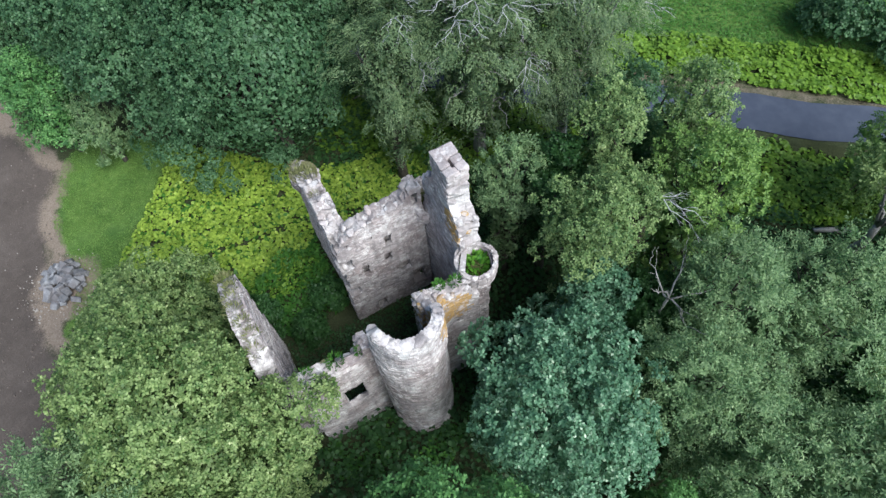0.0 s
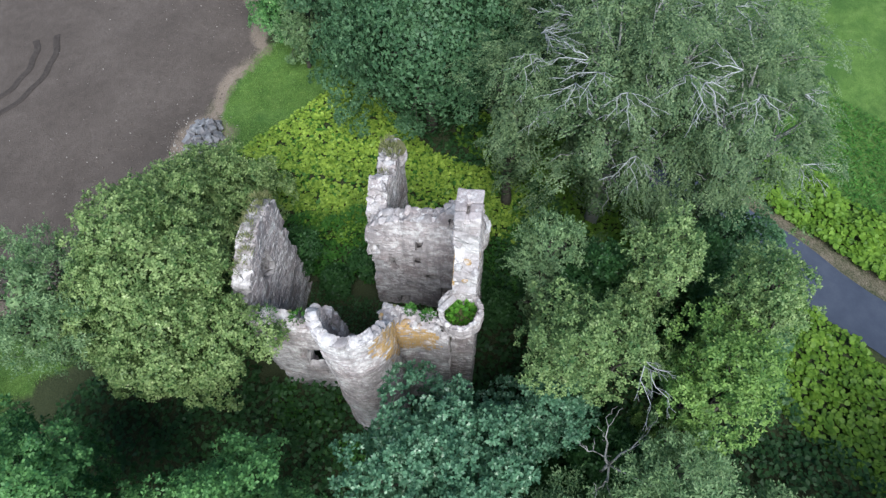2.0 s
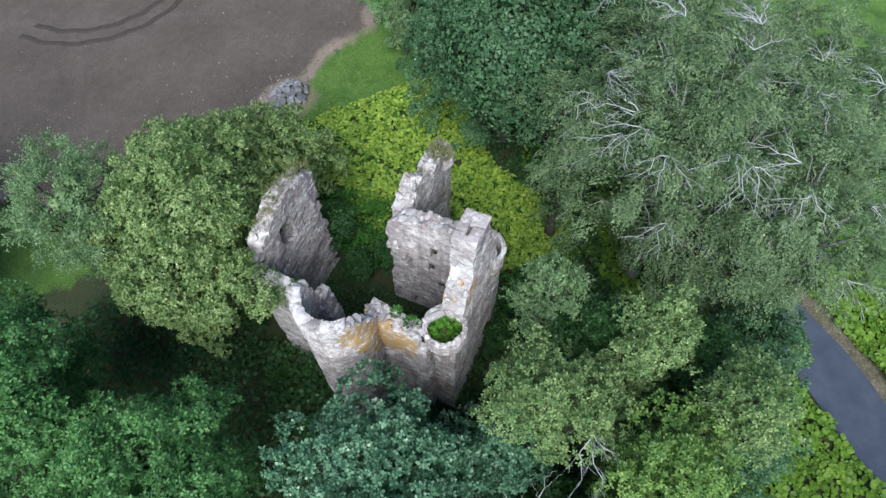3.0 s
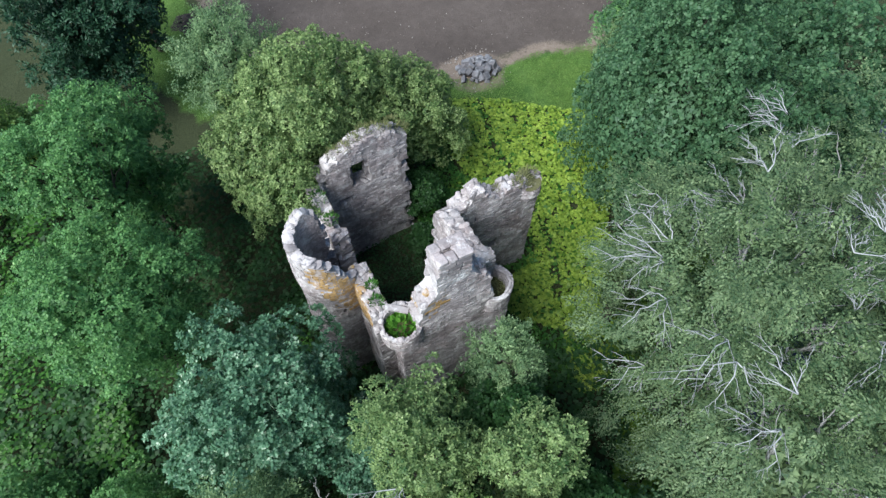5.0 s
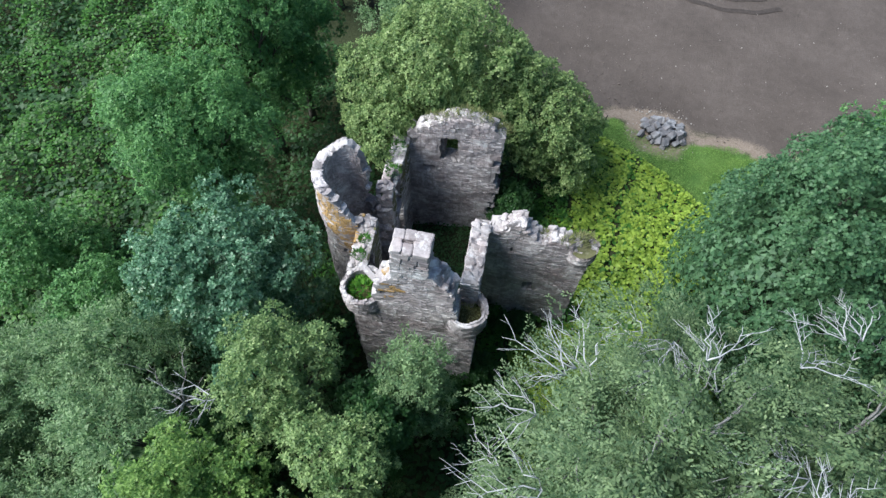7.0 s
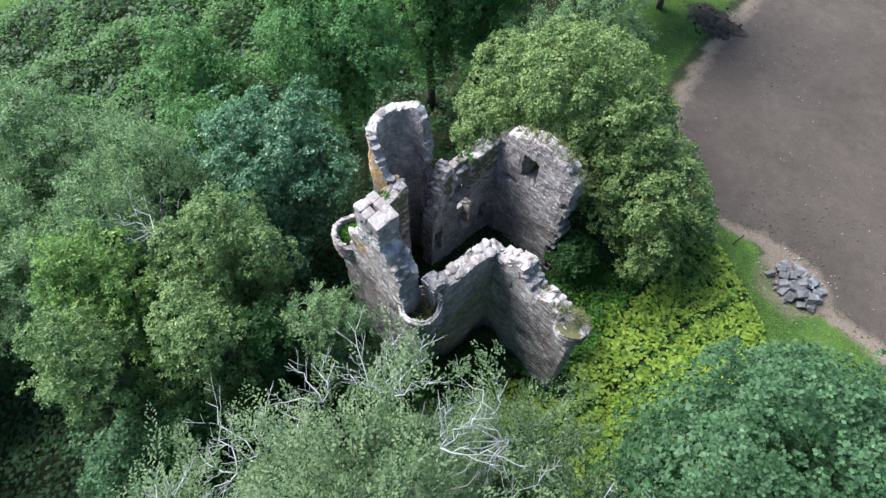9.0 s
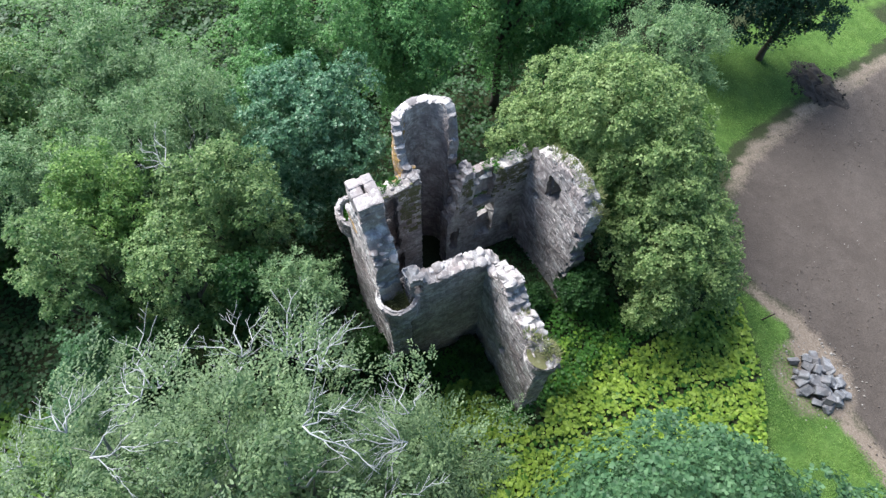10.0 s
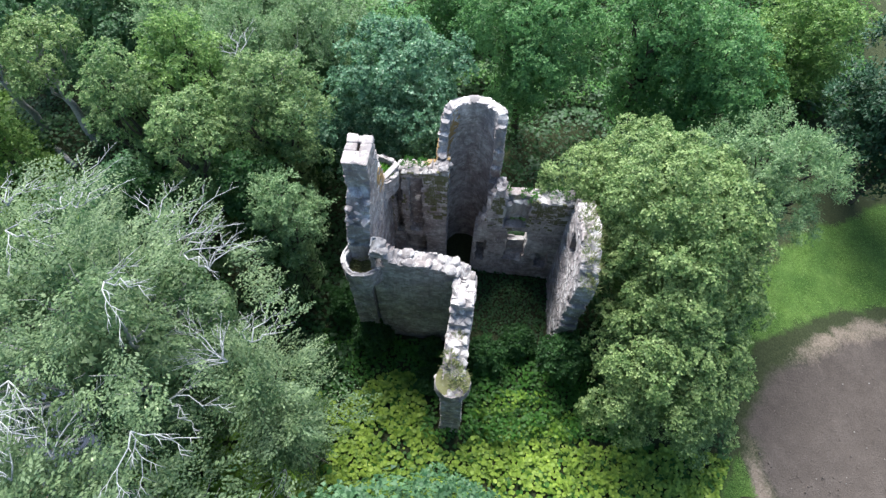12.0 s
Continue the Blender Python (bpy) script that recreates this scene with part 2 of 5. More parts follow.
LIME = [(7.6, 17.6), (12.6, 15.4), (14.9, 13.7), (17.4, 11.6), (20.4, 9.6), (22.0, 8.2), (18.0, 4.0), (14.5, 0.5), (13.0, -5.0), (10.6, -7.0), (7.4, -9.0), (6.2, -8.4), (6.8, -6.2), (7.4, -4.6), (5.6, -3.0), (5.0, -1.6), (5.2, -0.6), (7.0, 0.3), (8.5, 0.9), (8.8, 2.6), (7.4, 4.2), (7.3, 7.0), (8.0, 10.0), (7.4, 13.5)]
ROAD_N, ROAD_D = Vector((0.76, -0.65)).normalized(), Vector((-0.65, -0.76)).normalized()
ROAD_NEAR, ROAD_FAR = 19.6, 23.3


def road_offset(x, y):
    """Distance across the lane's line, which bends away east of the birches."""
    s = x * ROAD_D.x + y * ROAD_D.y
    return x * ROAD_N.x + y * ROAD_N.y - 0.012 * np.clip(5 - s, 0, 60) ** 2


# ---- ground ----
def ground():
    near = np.concatenate([np.arange(-46, 46.1, 0.5)])
    far = np.array([60, 80, 120, 200, 400, 900, 2000.0])
    ax = np.concatenate([-far[::-1], near, far])
    X, Y = np.meshgrid(ax, ax, indexing="ij")
    x, y = X.ravel(), Y.ravel()
    z = ground_z(x, y)
    z += np.array([noise.fractal(Vector((a * 0.5, b * 0.5, 0)), 1.0, 2.0, 3) for a, b in zip(x, y)]) * 0.10
    wob = np.array([noise.noise(Vector((a * 0.8, b * 0.8, 3))) for a, b in zip(x, y)]) * 0.7
    soil = smooth_step(-0.9, 0.9, poly_distance(x, y, FIELD) + wob * 0.6)
    z = z * (1 - 0.7 * soil)
    edge = poly_distance(x, y, FIELD)
    wob2 = np.array([noise.noise(Vector((a * 0.22, b * 0.22, 9))) for a, b in zip(x, y)]) * 1.6
    sand = smooth_step(-1.3, -0.5, edge + wob) * smooth_step(1.1, -0.6, edge + 0.4 * wob + 0.6 * wob2) * np.where(x > 4.0, smooth_step(4.0, 9.0, x), 0.8 * smooth_step(20.5, 24.0, y))
    sand = np.maximum(sand, 0.9 * smooth_step(2.9, 1.9, np.hypot(x - 14.0, y - 18.3) + wob))
    lawn = np.maximum(smooth_step(-0.5, 0.5, poly_distance(x, y, LAWN) + wob), smooth_step(-0.5, 0.5, poly_distance(x, y, LAWN_NORTH) + wob))
    lawn = np.maximum(lawn, smooth_step(-43.2, -44.2, x + 0.4 * (y + 12.1) + 0.6 * wob))
    off = road_offset(x, y)
    z = np.where((off > ROAD_NEAR - 0.6) & (off < ROAD_FAR + 0.6), -0.04, z)
    sand = np.maximum(sand, 0.45 * smooth_step(1.4, 0.4, np.abs(off - ROAD_FAR - 0.5) + wob))
    lawn = np.maximum(lawn, smooth_step(ROAD_FAR + 4.5, ROAD_FAR + 6.5, off + wob))
    n = len(ax)
    i, j = np.meshgrid(np.arange(n - 1), np.arange(n - 1), indexing="ij")
    a = (i * n + j).ravel()
    faces = np.stack([a, a + n, a + n + 1, a + 1], 1)
    me = mesh_data("ground", np.stack([x, y, z], 1), faces.tolist(), [], smooth=True)
    at = me.color_attributes.new("zones", "FLOAT_COLOR", "POINT")
    at.data.foreach_set("color", np.stack([soil, sand, lawn, np.ones_like(x)], 1).astype(np.float32).ravel())
    m, nt, p = nodes_of("ground_cover")
    zone = nt.nodes.new("ShaderNodeVertexColor")
    zone.layer_name = "zones"
    sep = nt.nodes.new("ShaderNodeSeparateColor")
    nt.links.new(zone.outputs["Color"], sep.inputs[0])
    pos = nt.nodes.new("ShaderNodeNewGeometry").outputs["Position"]
    mid, fine, big = n_noise(nt, 1.3, 7, 0.7, pos), n_noise(nt, 9, 7, 0.75, pos), n_noise(nt, 0.18, 5, 0.6, pos)
    litter = n_ramp(nt, fine, [(0.3, (0.020, 0.028, 0.014)), (0.55, (0.046, 0.056, 0.026)), (0.8, (0.085, 0.078, 0.042))])
    earth = n_ramp(nt, n_math(nt, "ADD", n_math(nt, "MULTIPLY", fine, 0.42), n_math(nt, "ADD", n_math(nt, "MULTIPLY", big, 0.32), n_math(nt, "MULTIPLY", mid, 0.26))), [(0.3, (0.044, 0.037, 0.031)), (0.5, (0.085, 0.070, 0.060)), (0.72, (0.145, 0.123, 0.106))])
    grass_patch = n_noise(nt, 0.35, 5, 0.65, pos)
    pebble = n_ramp(nt, n_noise(nt, 14, 3, 0.8, pos), [(0.69, g3(0)), (0.75, g3(1))])
    earth = n_mix(nt, n_math(nt, "MULTIPLY", pebble, 0.6), earth, (0.25, 0.235, 0.225))
    gravel = n_ramp(nt, fine, [(0.25, (0.105, 0.080, 0.060)), (0.5, (0.200, 0.160, 0.125)), (0.8, (0.31, 0.26, 0.21))])
    grass = n_ramp(nt, mid, [(0.3, (0.075, 0.150, 0.030)), (0.6, (0.125, 0.215, 0.052)), (0.8, (0.19, 0.25, 0.09))])
    grass = n_mix(nt, n_ramp(nt, grass_patch, [(0.42, g3(0)), (0.62, g3(0.8))]), grass, (0.055, 0.120, 0.028))
    grass = n_mix(nt, 0.7, grass, n_ramp(nt, fine, [(0.35, g3(0.4)), (0.65, g3(1.0))]), "MULTIPLY")
    edge = n_math(nt, "ADD", n_math(nt, "MULTIPLY", n_math(nt, "SUBTRACT", mid, 0.5), 0.8), n_math(nt, "MULTIPLY", n_math(nt, "SUBTRACT", fine, 0.5), 0.7))

    def mask(channel):
        return n_ramp(nt, n_math(nt, "ADD", sep.outputs[channel], edge), [(0.24, g3(0)), (0.76, g3(1))])

    col = n_mix(nt, mask(2), litter, grass)
    col = n_mix(nt, mask(0), col, earth)
    col = n_mix(nt, mask(1), col, gravel)
    nt.links.new(col, p.inputs["Base Color"])
    p.inputs["Roughness"].default_value = 0.95
    p.inputs["Specular IOR Level"].default_value = 0.1
    n_bump(nt, p, n_math(nt, "ADD", fine, mid), 0.7, 0.12)
    me.materials.append(m)
    tagged(new("ground", me), "rough ground of leaf litter, bare ploughed soil, sandy track and grass", "ground", kind="structure")


ground()


def road():
    v, f, n = [], [], 60
    for i in range(n):
        s = -40 + i * 2.0
        for k, o in enumerate((0, 0.12, 0.3, 0.5, 0.7, 0.88, 1)):
            d = ROAD_NEAR + (ROAD_FAR - ROAD_NEAR) * o + (0.18 * math.sin(s * 0.7 + k) if k in (0, 6) else 0)
            p = ROAD_N * (d + 0.012 * max(0, 5 - (s - 8)) ** 2) + ROAD_D * (s - 8)
            v.append((p.x, p.y, 0.05 + 0.05 * (1 - (2 * o - 1) ** 2)))
    for i in range(n - 1):
        for k in range(6):
            f.append((i * 7 + k, i * 7 + k + 1, i * 7 + k + 8, i * 7 + k + 7))
    tar = plain_material("old_tarmac", [(0.25, (0.028, 0.036, 0.054)), (0.5, (0.045, 0.055, 0.078)), (0.75, (0.068, 0.078, 0.100))], 0.7, 0.85, 0.25, 25)
    tagged(new("road", mesh_data("road", v, f, [tar], smooth=True)), "narrow grey tarmac lane with worn edges", "road", kind="structure")


road()


# ---- masonry ----
def frustum(m, u0, u1, z0, z1, base, face):
    """A dressed face stone between two levels, with its rim set back from its face; m maps (u, depth, z) to the world."""
    c = 0.006 + 0.008 * random.random()
    j = lambda s: random.uniform(-s, s)
    back = [(u0, z0), (u1, z0), (u1, z1), (u0, z1)]
    front = [(u0 + c, z0 + c), (u1 - c, z0 + c), (u1 - c, z1 - c), (u0 + c, z1 - c)]
    v = [m(a, base, b) for a, b in back] + [m(a + j(0.012), face + j(0.012), b + j(0.01)) for a, b in front]
    f = [(4, 5, 6, 7), (0, 1, 5, 4), (1, 2, 6, 5), (2, 3, 7, 6), (3, 0, 4, 7)]
    return v, f


def block_meshes(count, name, mat, rough=0.16, chamfer=(0.10, 0.24)):
    """Shared meshes of broken, worn stones one unit across."""
    made = []
    for k in range(count):
        bm = bmesh.new()
        pts = []
        for sx in (-1, 1):
            for sy in (-1, 1):
                for sz in (-1, 1):
                    j = [random.uniform(-rough, rough) for _ in range(3)]
                    c = random.uniform(*chamfer)
                    for ax in range(3):
                        p = [0.5 * s * (1 if a == ax else 1 - 2 * c) + 0.5 * jj for a, (s, jj) in enumerate(zip((sx, sy, sz), j))]
                        pts.append(bm.verts.new(p))
        out = bmesh.ops.convex_hull(bm, input=pts)
        bmesh.ops.delete(bm, geom=[g for g in out["geom_interior"] if isinstance(g, bmesh.types.BMVert)], context="VERTS")
        bmesh.ops.recalc_face_normals(bm, faces=bm.faces)
        me = bpy.data.meshes.new(name)
        bm.to_mesh(me)
        bm.free()
        me.materials.append(mat)
        made.append(me)
    return made


CAPS = block_meshes(18, "cap_stone", CAP, 0.30, (0.14, 0.34))
CAPS_GREY = block_meshes(12, "cap_stone", STONE, 0.30, (0.14, 0.34))
CAPS_LICHEN = block_meshes(6, "cap_stone", STONE_LICHEN, 0.28, (0.14, 0.34))
BLOCKS = block_meshes(8, "block", ASHLAR, 0.11, (0.06, 0.16))
LATE = []  # the single stones, linked after everything else


def stone_object(name, me, parent, place, size, spin=0.0, tip=0.0):
    def make():
        ob = new(name, me)
        ob.parent = parent
        ob.matrix_basis = Matrix.LocRotScale(place, Euler((tip, tip * 0.6, spin)), size)
    LATE.append(make)


def flat_map(origin, along, across):
    o, a, b = Vector(origin), Vector(along).normalized(), Vector(across).normalized()
    return lambda u, d, z: (o.x + a.x * u + b.x * d, o.y + a.y * u + b.y * d, z)


def round_map(cx, cy, r):
    """u runs along the outer face of a round wall, from the east anticlockwise; depth runs inwards."""
    return lambda u, d, z: (cx + (r - d) * math.cos(u / r), cy + (r - d) * math.sin(u / r), z)


def lichen_at(p):
    """Where the orange lichen has settled: the west wall between tower and turret, and the shoulder of the gable."""
    x, y, z = p
    if x > -3.5 and y > -2.9:
        return False
    spots = (((-3.6, -1.0, 8.8), 1.35), ((-4.3, -0.5, 9.9), 1.25), ((-5.2, -0.3, 10.8), 0.8), ((-1.6, -3.4, 11.2), 1.1), ((-3.7, -1.9, 7.8), 1.0), ((-4.0, -0.5, 8.0), 1.0), ((-4.2, 0.2, 11.0), 0.8))
    return any((x - c[0]) ** 2 + (y - c[1]) ** 2 + 0.5 * (z - c[2]) ** 2 < (r * random.uniform(0.65, 1.15)) ** 2 for c, r in spots)


def wall(name, label, parent, m, length, thick, base, top, openings=(), cap=0.30, faces="oi", single=180, moss=None, ragged=0.12, cap_skip=(-9, -9), ends=False, torn=(), flat=1.0):
    """A rubble wall: a core of mortared stone, coursed face stones on both sides and broken stones on its top.
    top: its height along u. openings: (u0, u1, z0, z1, d0, d1), cut from depth d0 to d1."""
    du, dz = 0.2, 0.2
    openings = list(openings)
    plumb, seed = m, random.uniform(0, 90)

    def m(u, d, z):
        return plumb(u, d + 0.11 * noise.noise(Vector((u * 0.55, z * 0.55, seed))) + 0.04 * noise.noise(Vector((u * 1.9, z * 1.9, seed + 5))), z)

    for u_end, z_from, most in torn:
        z = z_from
        while z < base + 16:
            step, bite = random.uniform(0.25, 0.7), most * random.random() ** 1.3
            openings.append((-0.1, bite, z, z + step, 0, thick) if u_end == 0 else (length - bite, length + 0.1, z, z + step, 0, thick))
            z += step
    nu = max(2, round(length / du))
    us = np.linspace(0, length, nu + 1)
    ds = [0.016, thick * 0.36, thick * 0.68, thick - 0.016]
    ztop = max(top(u) for u in us) + 0.3
    nz = int((ztop - base) / dz) + 1
    zs = base + np.arange(nz + 1) * dz
    jag = np.array([random.uniform(-ragged, ragged) for _ in range(nu)])

    def solid(u, d, z, slack=0.0):
        if z > top(u) + slack:
            return False
        return not any(a < u < b and c < z < e and d0 - 0.01 <= d <= d1 + 0.01 for a, b, c, e, d0, d1 in openings)

    cell = np.zeros((nu + 2, 5, nz + 2), dtype=bool)
    for i in range(nu):
        for k in range(nz):
            zc = zs[k] + dz / 2
            for d in range(3):
                cell[i + 1, d + 1, k + 1] = solid((us[i] + us[i + 1]) / 2, (ds[d] + ds[d + 1]) / 2, zc, jag[i])
    index, verts, quads, tops = {}, [], [], []

    def vert(i, d, k):
        key = (i, d, k)
        if key not in index:
            index[key] = len(verts)
            u = min(max(us[i] + random.uniform(-0.08, 0.08), 0.024), length - 0.024)
            high = top(u) + jag[min(i, nu - 1)] * 0.6
            z = high + random.uniform(-0.06, 0.06) if abs(zs[k] - high) < 0.22 else zs[k] + random.uniform(-0.09, 0.09)
            verts.append(m(u, ds[d] + (random.uniform(-0.05, 0.05) if 0 < d < 3 else 0), z))
        return index[key]

    for i, d, k in np.argwhere(cell):
        i0, d0, k0 = i - 1, d - 1, k - 1
        i1, d1, k1 = i, d, k
        if not cell[i - 1, d, k]:
            tops.append(len(quads))
            quads.append((vert(i0, d0, k0), vert(i0, d0, k1), vert(i0, d1, k1), vert(i0, d1, k0)))
        if not cell[i + 1, d, k]:
            tops.append(len(quads))
            quads.append((vert(i1, d0, k0), vert(i1, d1, k0), vert(i1, d1, k1), vert(i1, d0, k1)))
        if not cell[i, d - 1, k]:
            quads.append((vert(i0, d0, k0), vert(i1, d0, k0), vert(i1, d0, k1), vert(i0, d0, k1)))
        if not cell[i, d + 1, k]:
            quads.append((vert(i0, d1, k0), vert(i0, d1, k1), vert(i1, d1, k1), vert(i1, d1, k0)))
        if not cell[i, d, k - 1] and k > 1:
            quads.append((vert(i0, d0, k0), vert(i0, d1, k0), vert(i1, d1, k0), vert(i1, d0, k0)))
        if not cell[i, d, k + 1]:
            tops.append(len(quads))
            quads.append((vert(i0, d0, k1), vert(i1, d0, k1), vert(i1, d1, k1), vert(i0, d1, k1)))
    kinds = np.zeros(len(quads), dtype=np.int32)
    kinds[tops] = 1
    body = part(name, mesh_data(name, verts, quads, [MORTAR, CAP], kinds), parent, label)

    stones = []
    for side in faces:
        face, back, probe = (0.0, 0.09, 0.02) if side == "o" else (thick, thick - 0.09, thick - 0.02)
        sway = random.uniform(0, 6.28)
        bend = lambda a, d, z: m(a, d, z + 0.05 * math.sin(a * 1.1 + sway) + 0.03 * math.sin(a * 2.7 + 2 * sway + z * 0.6))
        z = base
        while z < ztop:
            band_h, u = random.uniform(0.30, 0.52), 0.0
            while u < length - 0.05:
                span = min(random.uniform(0.4, 1.1), length - u)
                if length - u - span < 0.2:
                    span = length - u
                n = random.choice((1, 2, 2, 2, 3, 3)) if band_h < 0.42 else random.choice((2, 2, 3, 3, 4))
                cuts = [0.0] + sorted((k + random.uniform(-0.22, 0.22)) / n for k in range(1, n)) + [1.0]
                for c0, c1 in zip(cuts, cuts[1:]):
                    z0, h, a = z + c0 * band_h, (c1 - c0) * band_h, u
                    while a < u + span - 0.03:
                        w = min(random.uniform(0.9, 2.6) * max(h, 0.13), u + span - a)
                        if u + span - a - w < 0.1:
                            w = u + span - a
                        mu, mz = a + w / 2, z0 + h / 2
                        i = min(nu - 1, int(mu / length * nu))
                        if solid(mu, probe, mz, jag[i]) and solid(a + 0.03, probe, mz, jag[i]) and solid(a + w - 0.03, probe, mz, jag[i]) and random.random() > 0.012:
                            proud = random.uniform(-0.016, 0.016)
                            stones.append((z0, frustum(bend, a + 0.003, a + w - 0.003, z0 + 0.003, z0 + h - 0.003, back, face + (-proud if side == "i" else proud))))
                        a += w
                u += span
            z += band_h
    for end in (0.0, length) if ends else ():
        back, probe = (0.09, 0.05) if end == 0 else (length - 0.09, length - 0.05)
        turned = lambda a, dep, z: m(dep, a, z)
        z = base
        while z < ztop:
            h, d = random.uniform(0.13, 0.26), 0.0
            while d < thick - 0.05:
                w = min(random.uniform(0.16, 0.42), thick - d)
                if thick - d - w < 0.1:
                    w = thick - d
                if solid(probe, d + w / 2, z + h / 2, 0.0) and random.random() > 0.06:
                    rough = random.uniform(-0.05, 0.03)
                    stones.append((z - 0.001, frustum(turned, d + 0.004, d + w - 0.004, z + 0.004, z + h - 0.004, back, end + (rough if end == 0 else -rough))))
                d += w
            z += h
    stones.sort(key=lambda s: -s[0])

    def mat_index(v):
        if ends and random.random() < 0.5 and min(math.dist(v[:2], plumb(e, thick / 2, 0)[:2]) for e in (0.0, length)) < 0.62 * thick:
            return 3
        if moss and moss(*v):
            return 2
        return 1 if lichen_at(v) else 0

    def single_stones():
        for z, (v, f) in stones[:single]:
            k = mat_index(v[4])
            part("stone", mesh_data("stone", v, f, [(STONE, STONE_LICHEN, STONE_MOSS, CAP)[k]]), body)
    LATE.append(single_stones)
    rest = stones[single:]
    if rest:
        v, f = joined([s[1] for s in rest])
        idx = np.repeat([mat_index(s[1][0][4]) for s in rest], 5)
        part("facing", mesh_data("facing", v, f, [STONE, STONE_LICHEN, STONE_MOSS, CAP], idx), body, "coursed weathered rubble facing", kind="stuff")

    if cap:
        rows = max(1, round(thick / 0.36))
        for r in range(rows):
            u = 0.05 + random.uniform(0, 0.25) * (r > 0)
            while u < length - 0.05:
                w = (random.uniform(0.45, 0.75) if random.random() < 0.22 else random.uniform(0.16, 0.42)) * cap / 0.34
                mid = min(max(u + w / 2, 0.04), length - 0.04)
                stands = all(solid(min(max(a, 0.04), length - 0.04), thick / 2, top(min(max(a, 0), length)) - 0.3) for a in (u - 0.05, mid, u + w + 0.05))
                if random.random() < 0.80 and not cap_skip[0] < u < cap_skip[1] and stands:
                    d = thick * (r + 0.5) / rows + random.uniform(-0.05, 0.05) * (rows > 1)
                    i = min(nu - 1, int(mid / length * nu))
                    h = random.uniform(0.12, 0.30) * cap / 0.34 * flat
                    p = m(mid, d, top(mid) + jag[i] * 0.8 + random.uniform(-0.10, 0.03) * flat)
                    q, e = m(mid, d, 0), m(mid + 0.1, d, 0)
                    spin = math.atan2(e[1] - q[1], e[0] - q[0]) + random.uniform(-0.5, 0.5) * flat
                    me = random.choice(CAPS_LICHEN if lichen_at(p) and random.random() < 0.3 else CAPS if random.random() < 0.5 else CAPS_GREY)
                    across = thick / rows * (random.uniform(0.7, 1.15) if rows > 1 else random.uniform(0.86, 1.0))
                    stone_object("cap_stone", me, body, p, (w * random.uniform(0.95, 1.15), across, h), spin, random.uniform(-0.28, 0.28) * flat)
                u += w * random.uniform(0.85, 1.15)
    return body


def profile(*points):
    """Height along a wall by straight steps between points."""
    us, zs = zip(*points)
    return lambda u: float(np.interp(u, us, zs))


def ring_turret(name, label, parent, cx, cy, r, thick, top, floor, corbel, foot, start=0.0, sweep=2 * math.pi, soil=None, solid_top=False):
    """A corner turret on corbels: a ring wall over a stepped cone that grows out of the corner."""
    m0 = round_map(cx, cy, r)
    s0 = start * r
    body = wall(name, label, parent, lambda u, d, z: m0(u + s0, d, z), sweep * r, thick, corbel, top, cap=0.16, single=60, ragged=0.03, faces="oi")
    v, f, n = [], [], 28
    rings = [(corbel + 0.12, r - 0.02), (corbel, r), (corbel - 0.12, r * 0.97), (corbel - 0.14, r * 0.90), (corbel - 0.38, r * 0.86), (corbel - 0.40, r * 0.77), (corbel - 0.68, r * 0.70), (corbel - 0.70, r * 0.60), ((corbel + foot) / 2 - 0.3, r * 0.42), (foot, r * 0.12)]
    for z, q in rings:
        for k in range(n):
            a = 2 * math.pi * k / n
            v.append((cx + q * math.cos(a) * random.uniform(0.98, 1.02), cy + q * math.sin(a) * random.uniform(0.98, 1.02), z + random.uniform(-0.02, 0.02)))
    for i in range(len(rings) - 1):
        for k in range(n):
            f.append((i * n + k, i * n + (k + 1) % n, (i + 1) * n + (k + 1) % n, (i + 1) * n + k))
    part("corbel", mesh_data("corbel", v, f, [STONE]), body, "stepped stone corbel")
    v, f, rr = [(cx, cy, floor + 0.06)], [], r - 0.06 if solid_top else r - thick * 0.6
    for k in range(20):
        a = 2 * math.pi * k / 20
        v.append((cx + rr * math.cos(a), cy + rr * math.sin(a), floor + random.uniform(-0.04, 0.05)))
        f.append((0, 1 + k, 1 + (k + 1) % 20))
    part("fill", mesh_data("fill", v, f, [soil or STONE_MOSS]), body, "earth and moss filling the turret")
    return body


castle = thing("castle_ruin", (0, 1.5, 0), "roofless ruined stone tower house with round stair tower and corner turrets", "ruin")

# west at x -3.75, south gable at y -3.8, north wall to y 7.95
gable_top = profile((0, 8.5), (1.0, 8.6), (1.12, 10.6), (1.3, 11.3), (1.95, 12.1), (2.03, 13.5), (3.63, 13.5), (3.7, 12.7), (4.2, 12.1), (4.65, 11.4), (4.82, 10.4), (4.95, 9.0), (5.05, 8.1), (6.0, 7.9))
wall("gable_wall", "tall south gable wall of pinkish grey rubble", castle, flat_map((-3.0, -4.12, 0), (1, 0, 0), (0, 1, 0)), 6.0, 1.12, -1.4, gable_top,
     [(1.49, 2.1, 10.2, 10.62, 0, 0.3), (1.49, 2.1, 9.6, 10.62, 0.3, 0.6), (2.6, 2.85, 3.4, 3.75, 0, 0.3), (3.5, 3.75, 3.2, 3.5, 0, 0.3), (1.5, 1.8, 5.6, 5.9, 0, 0.3)], single=280, cap_skip=(1.95, 3.7), ends=True)


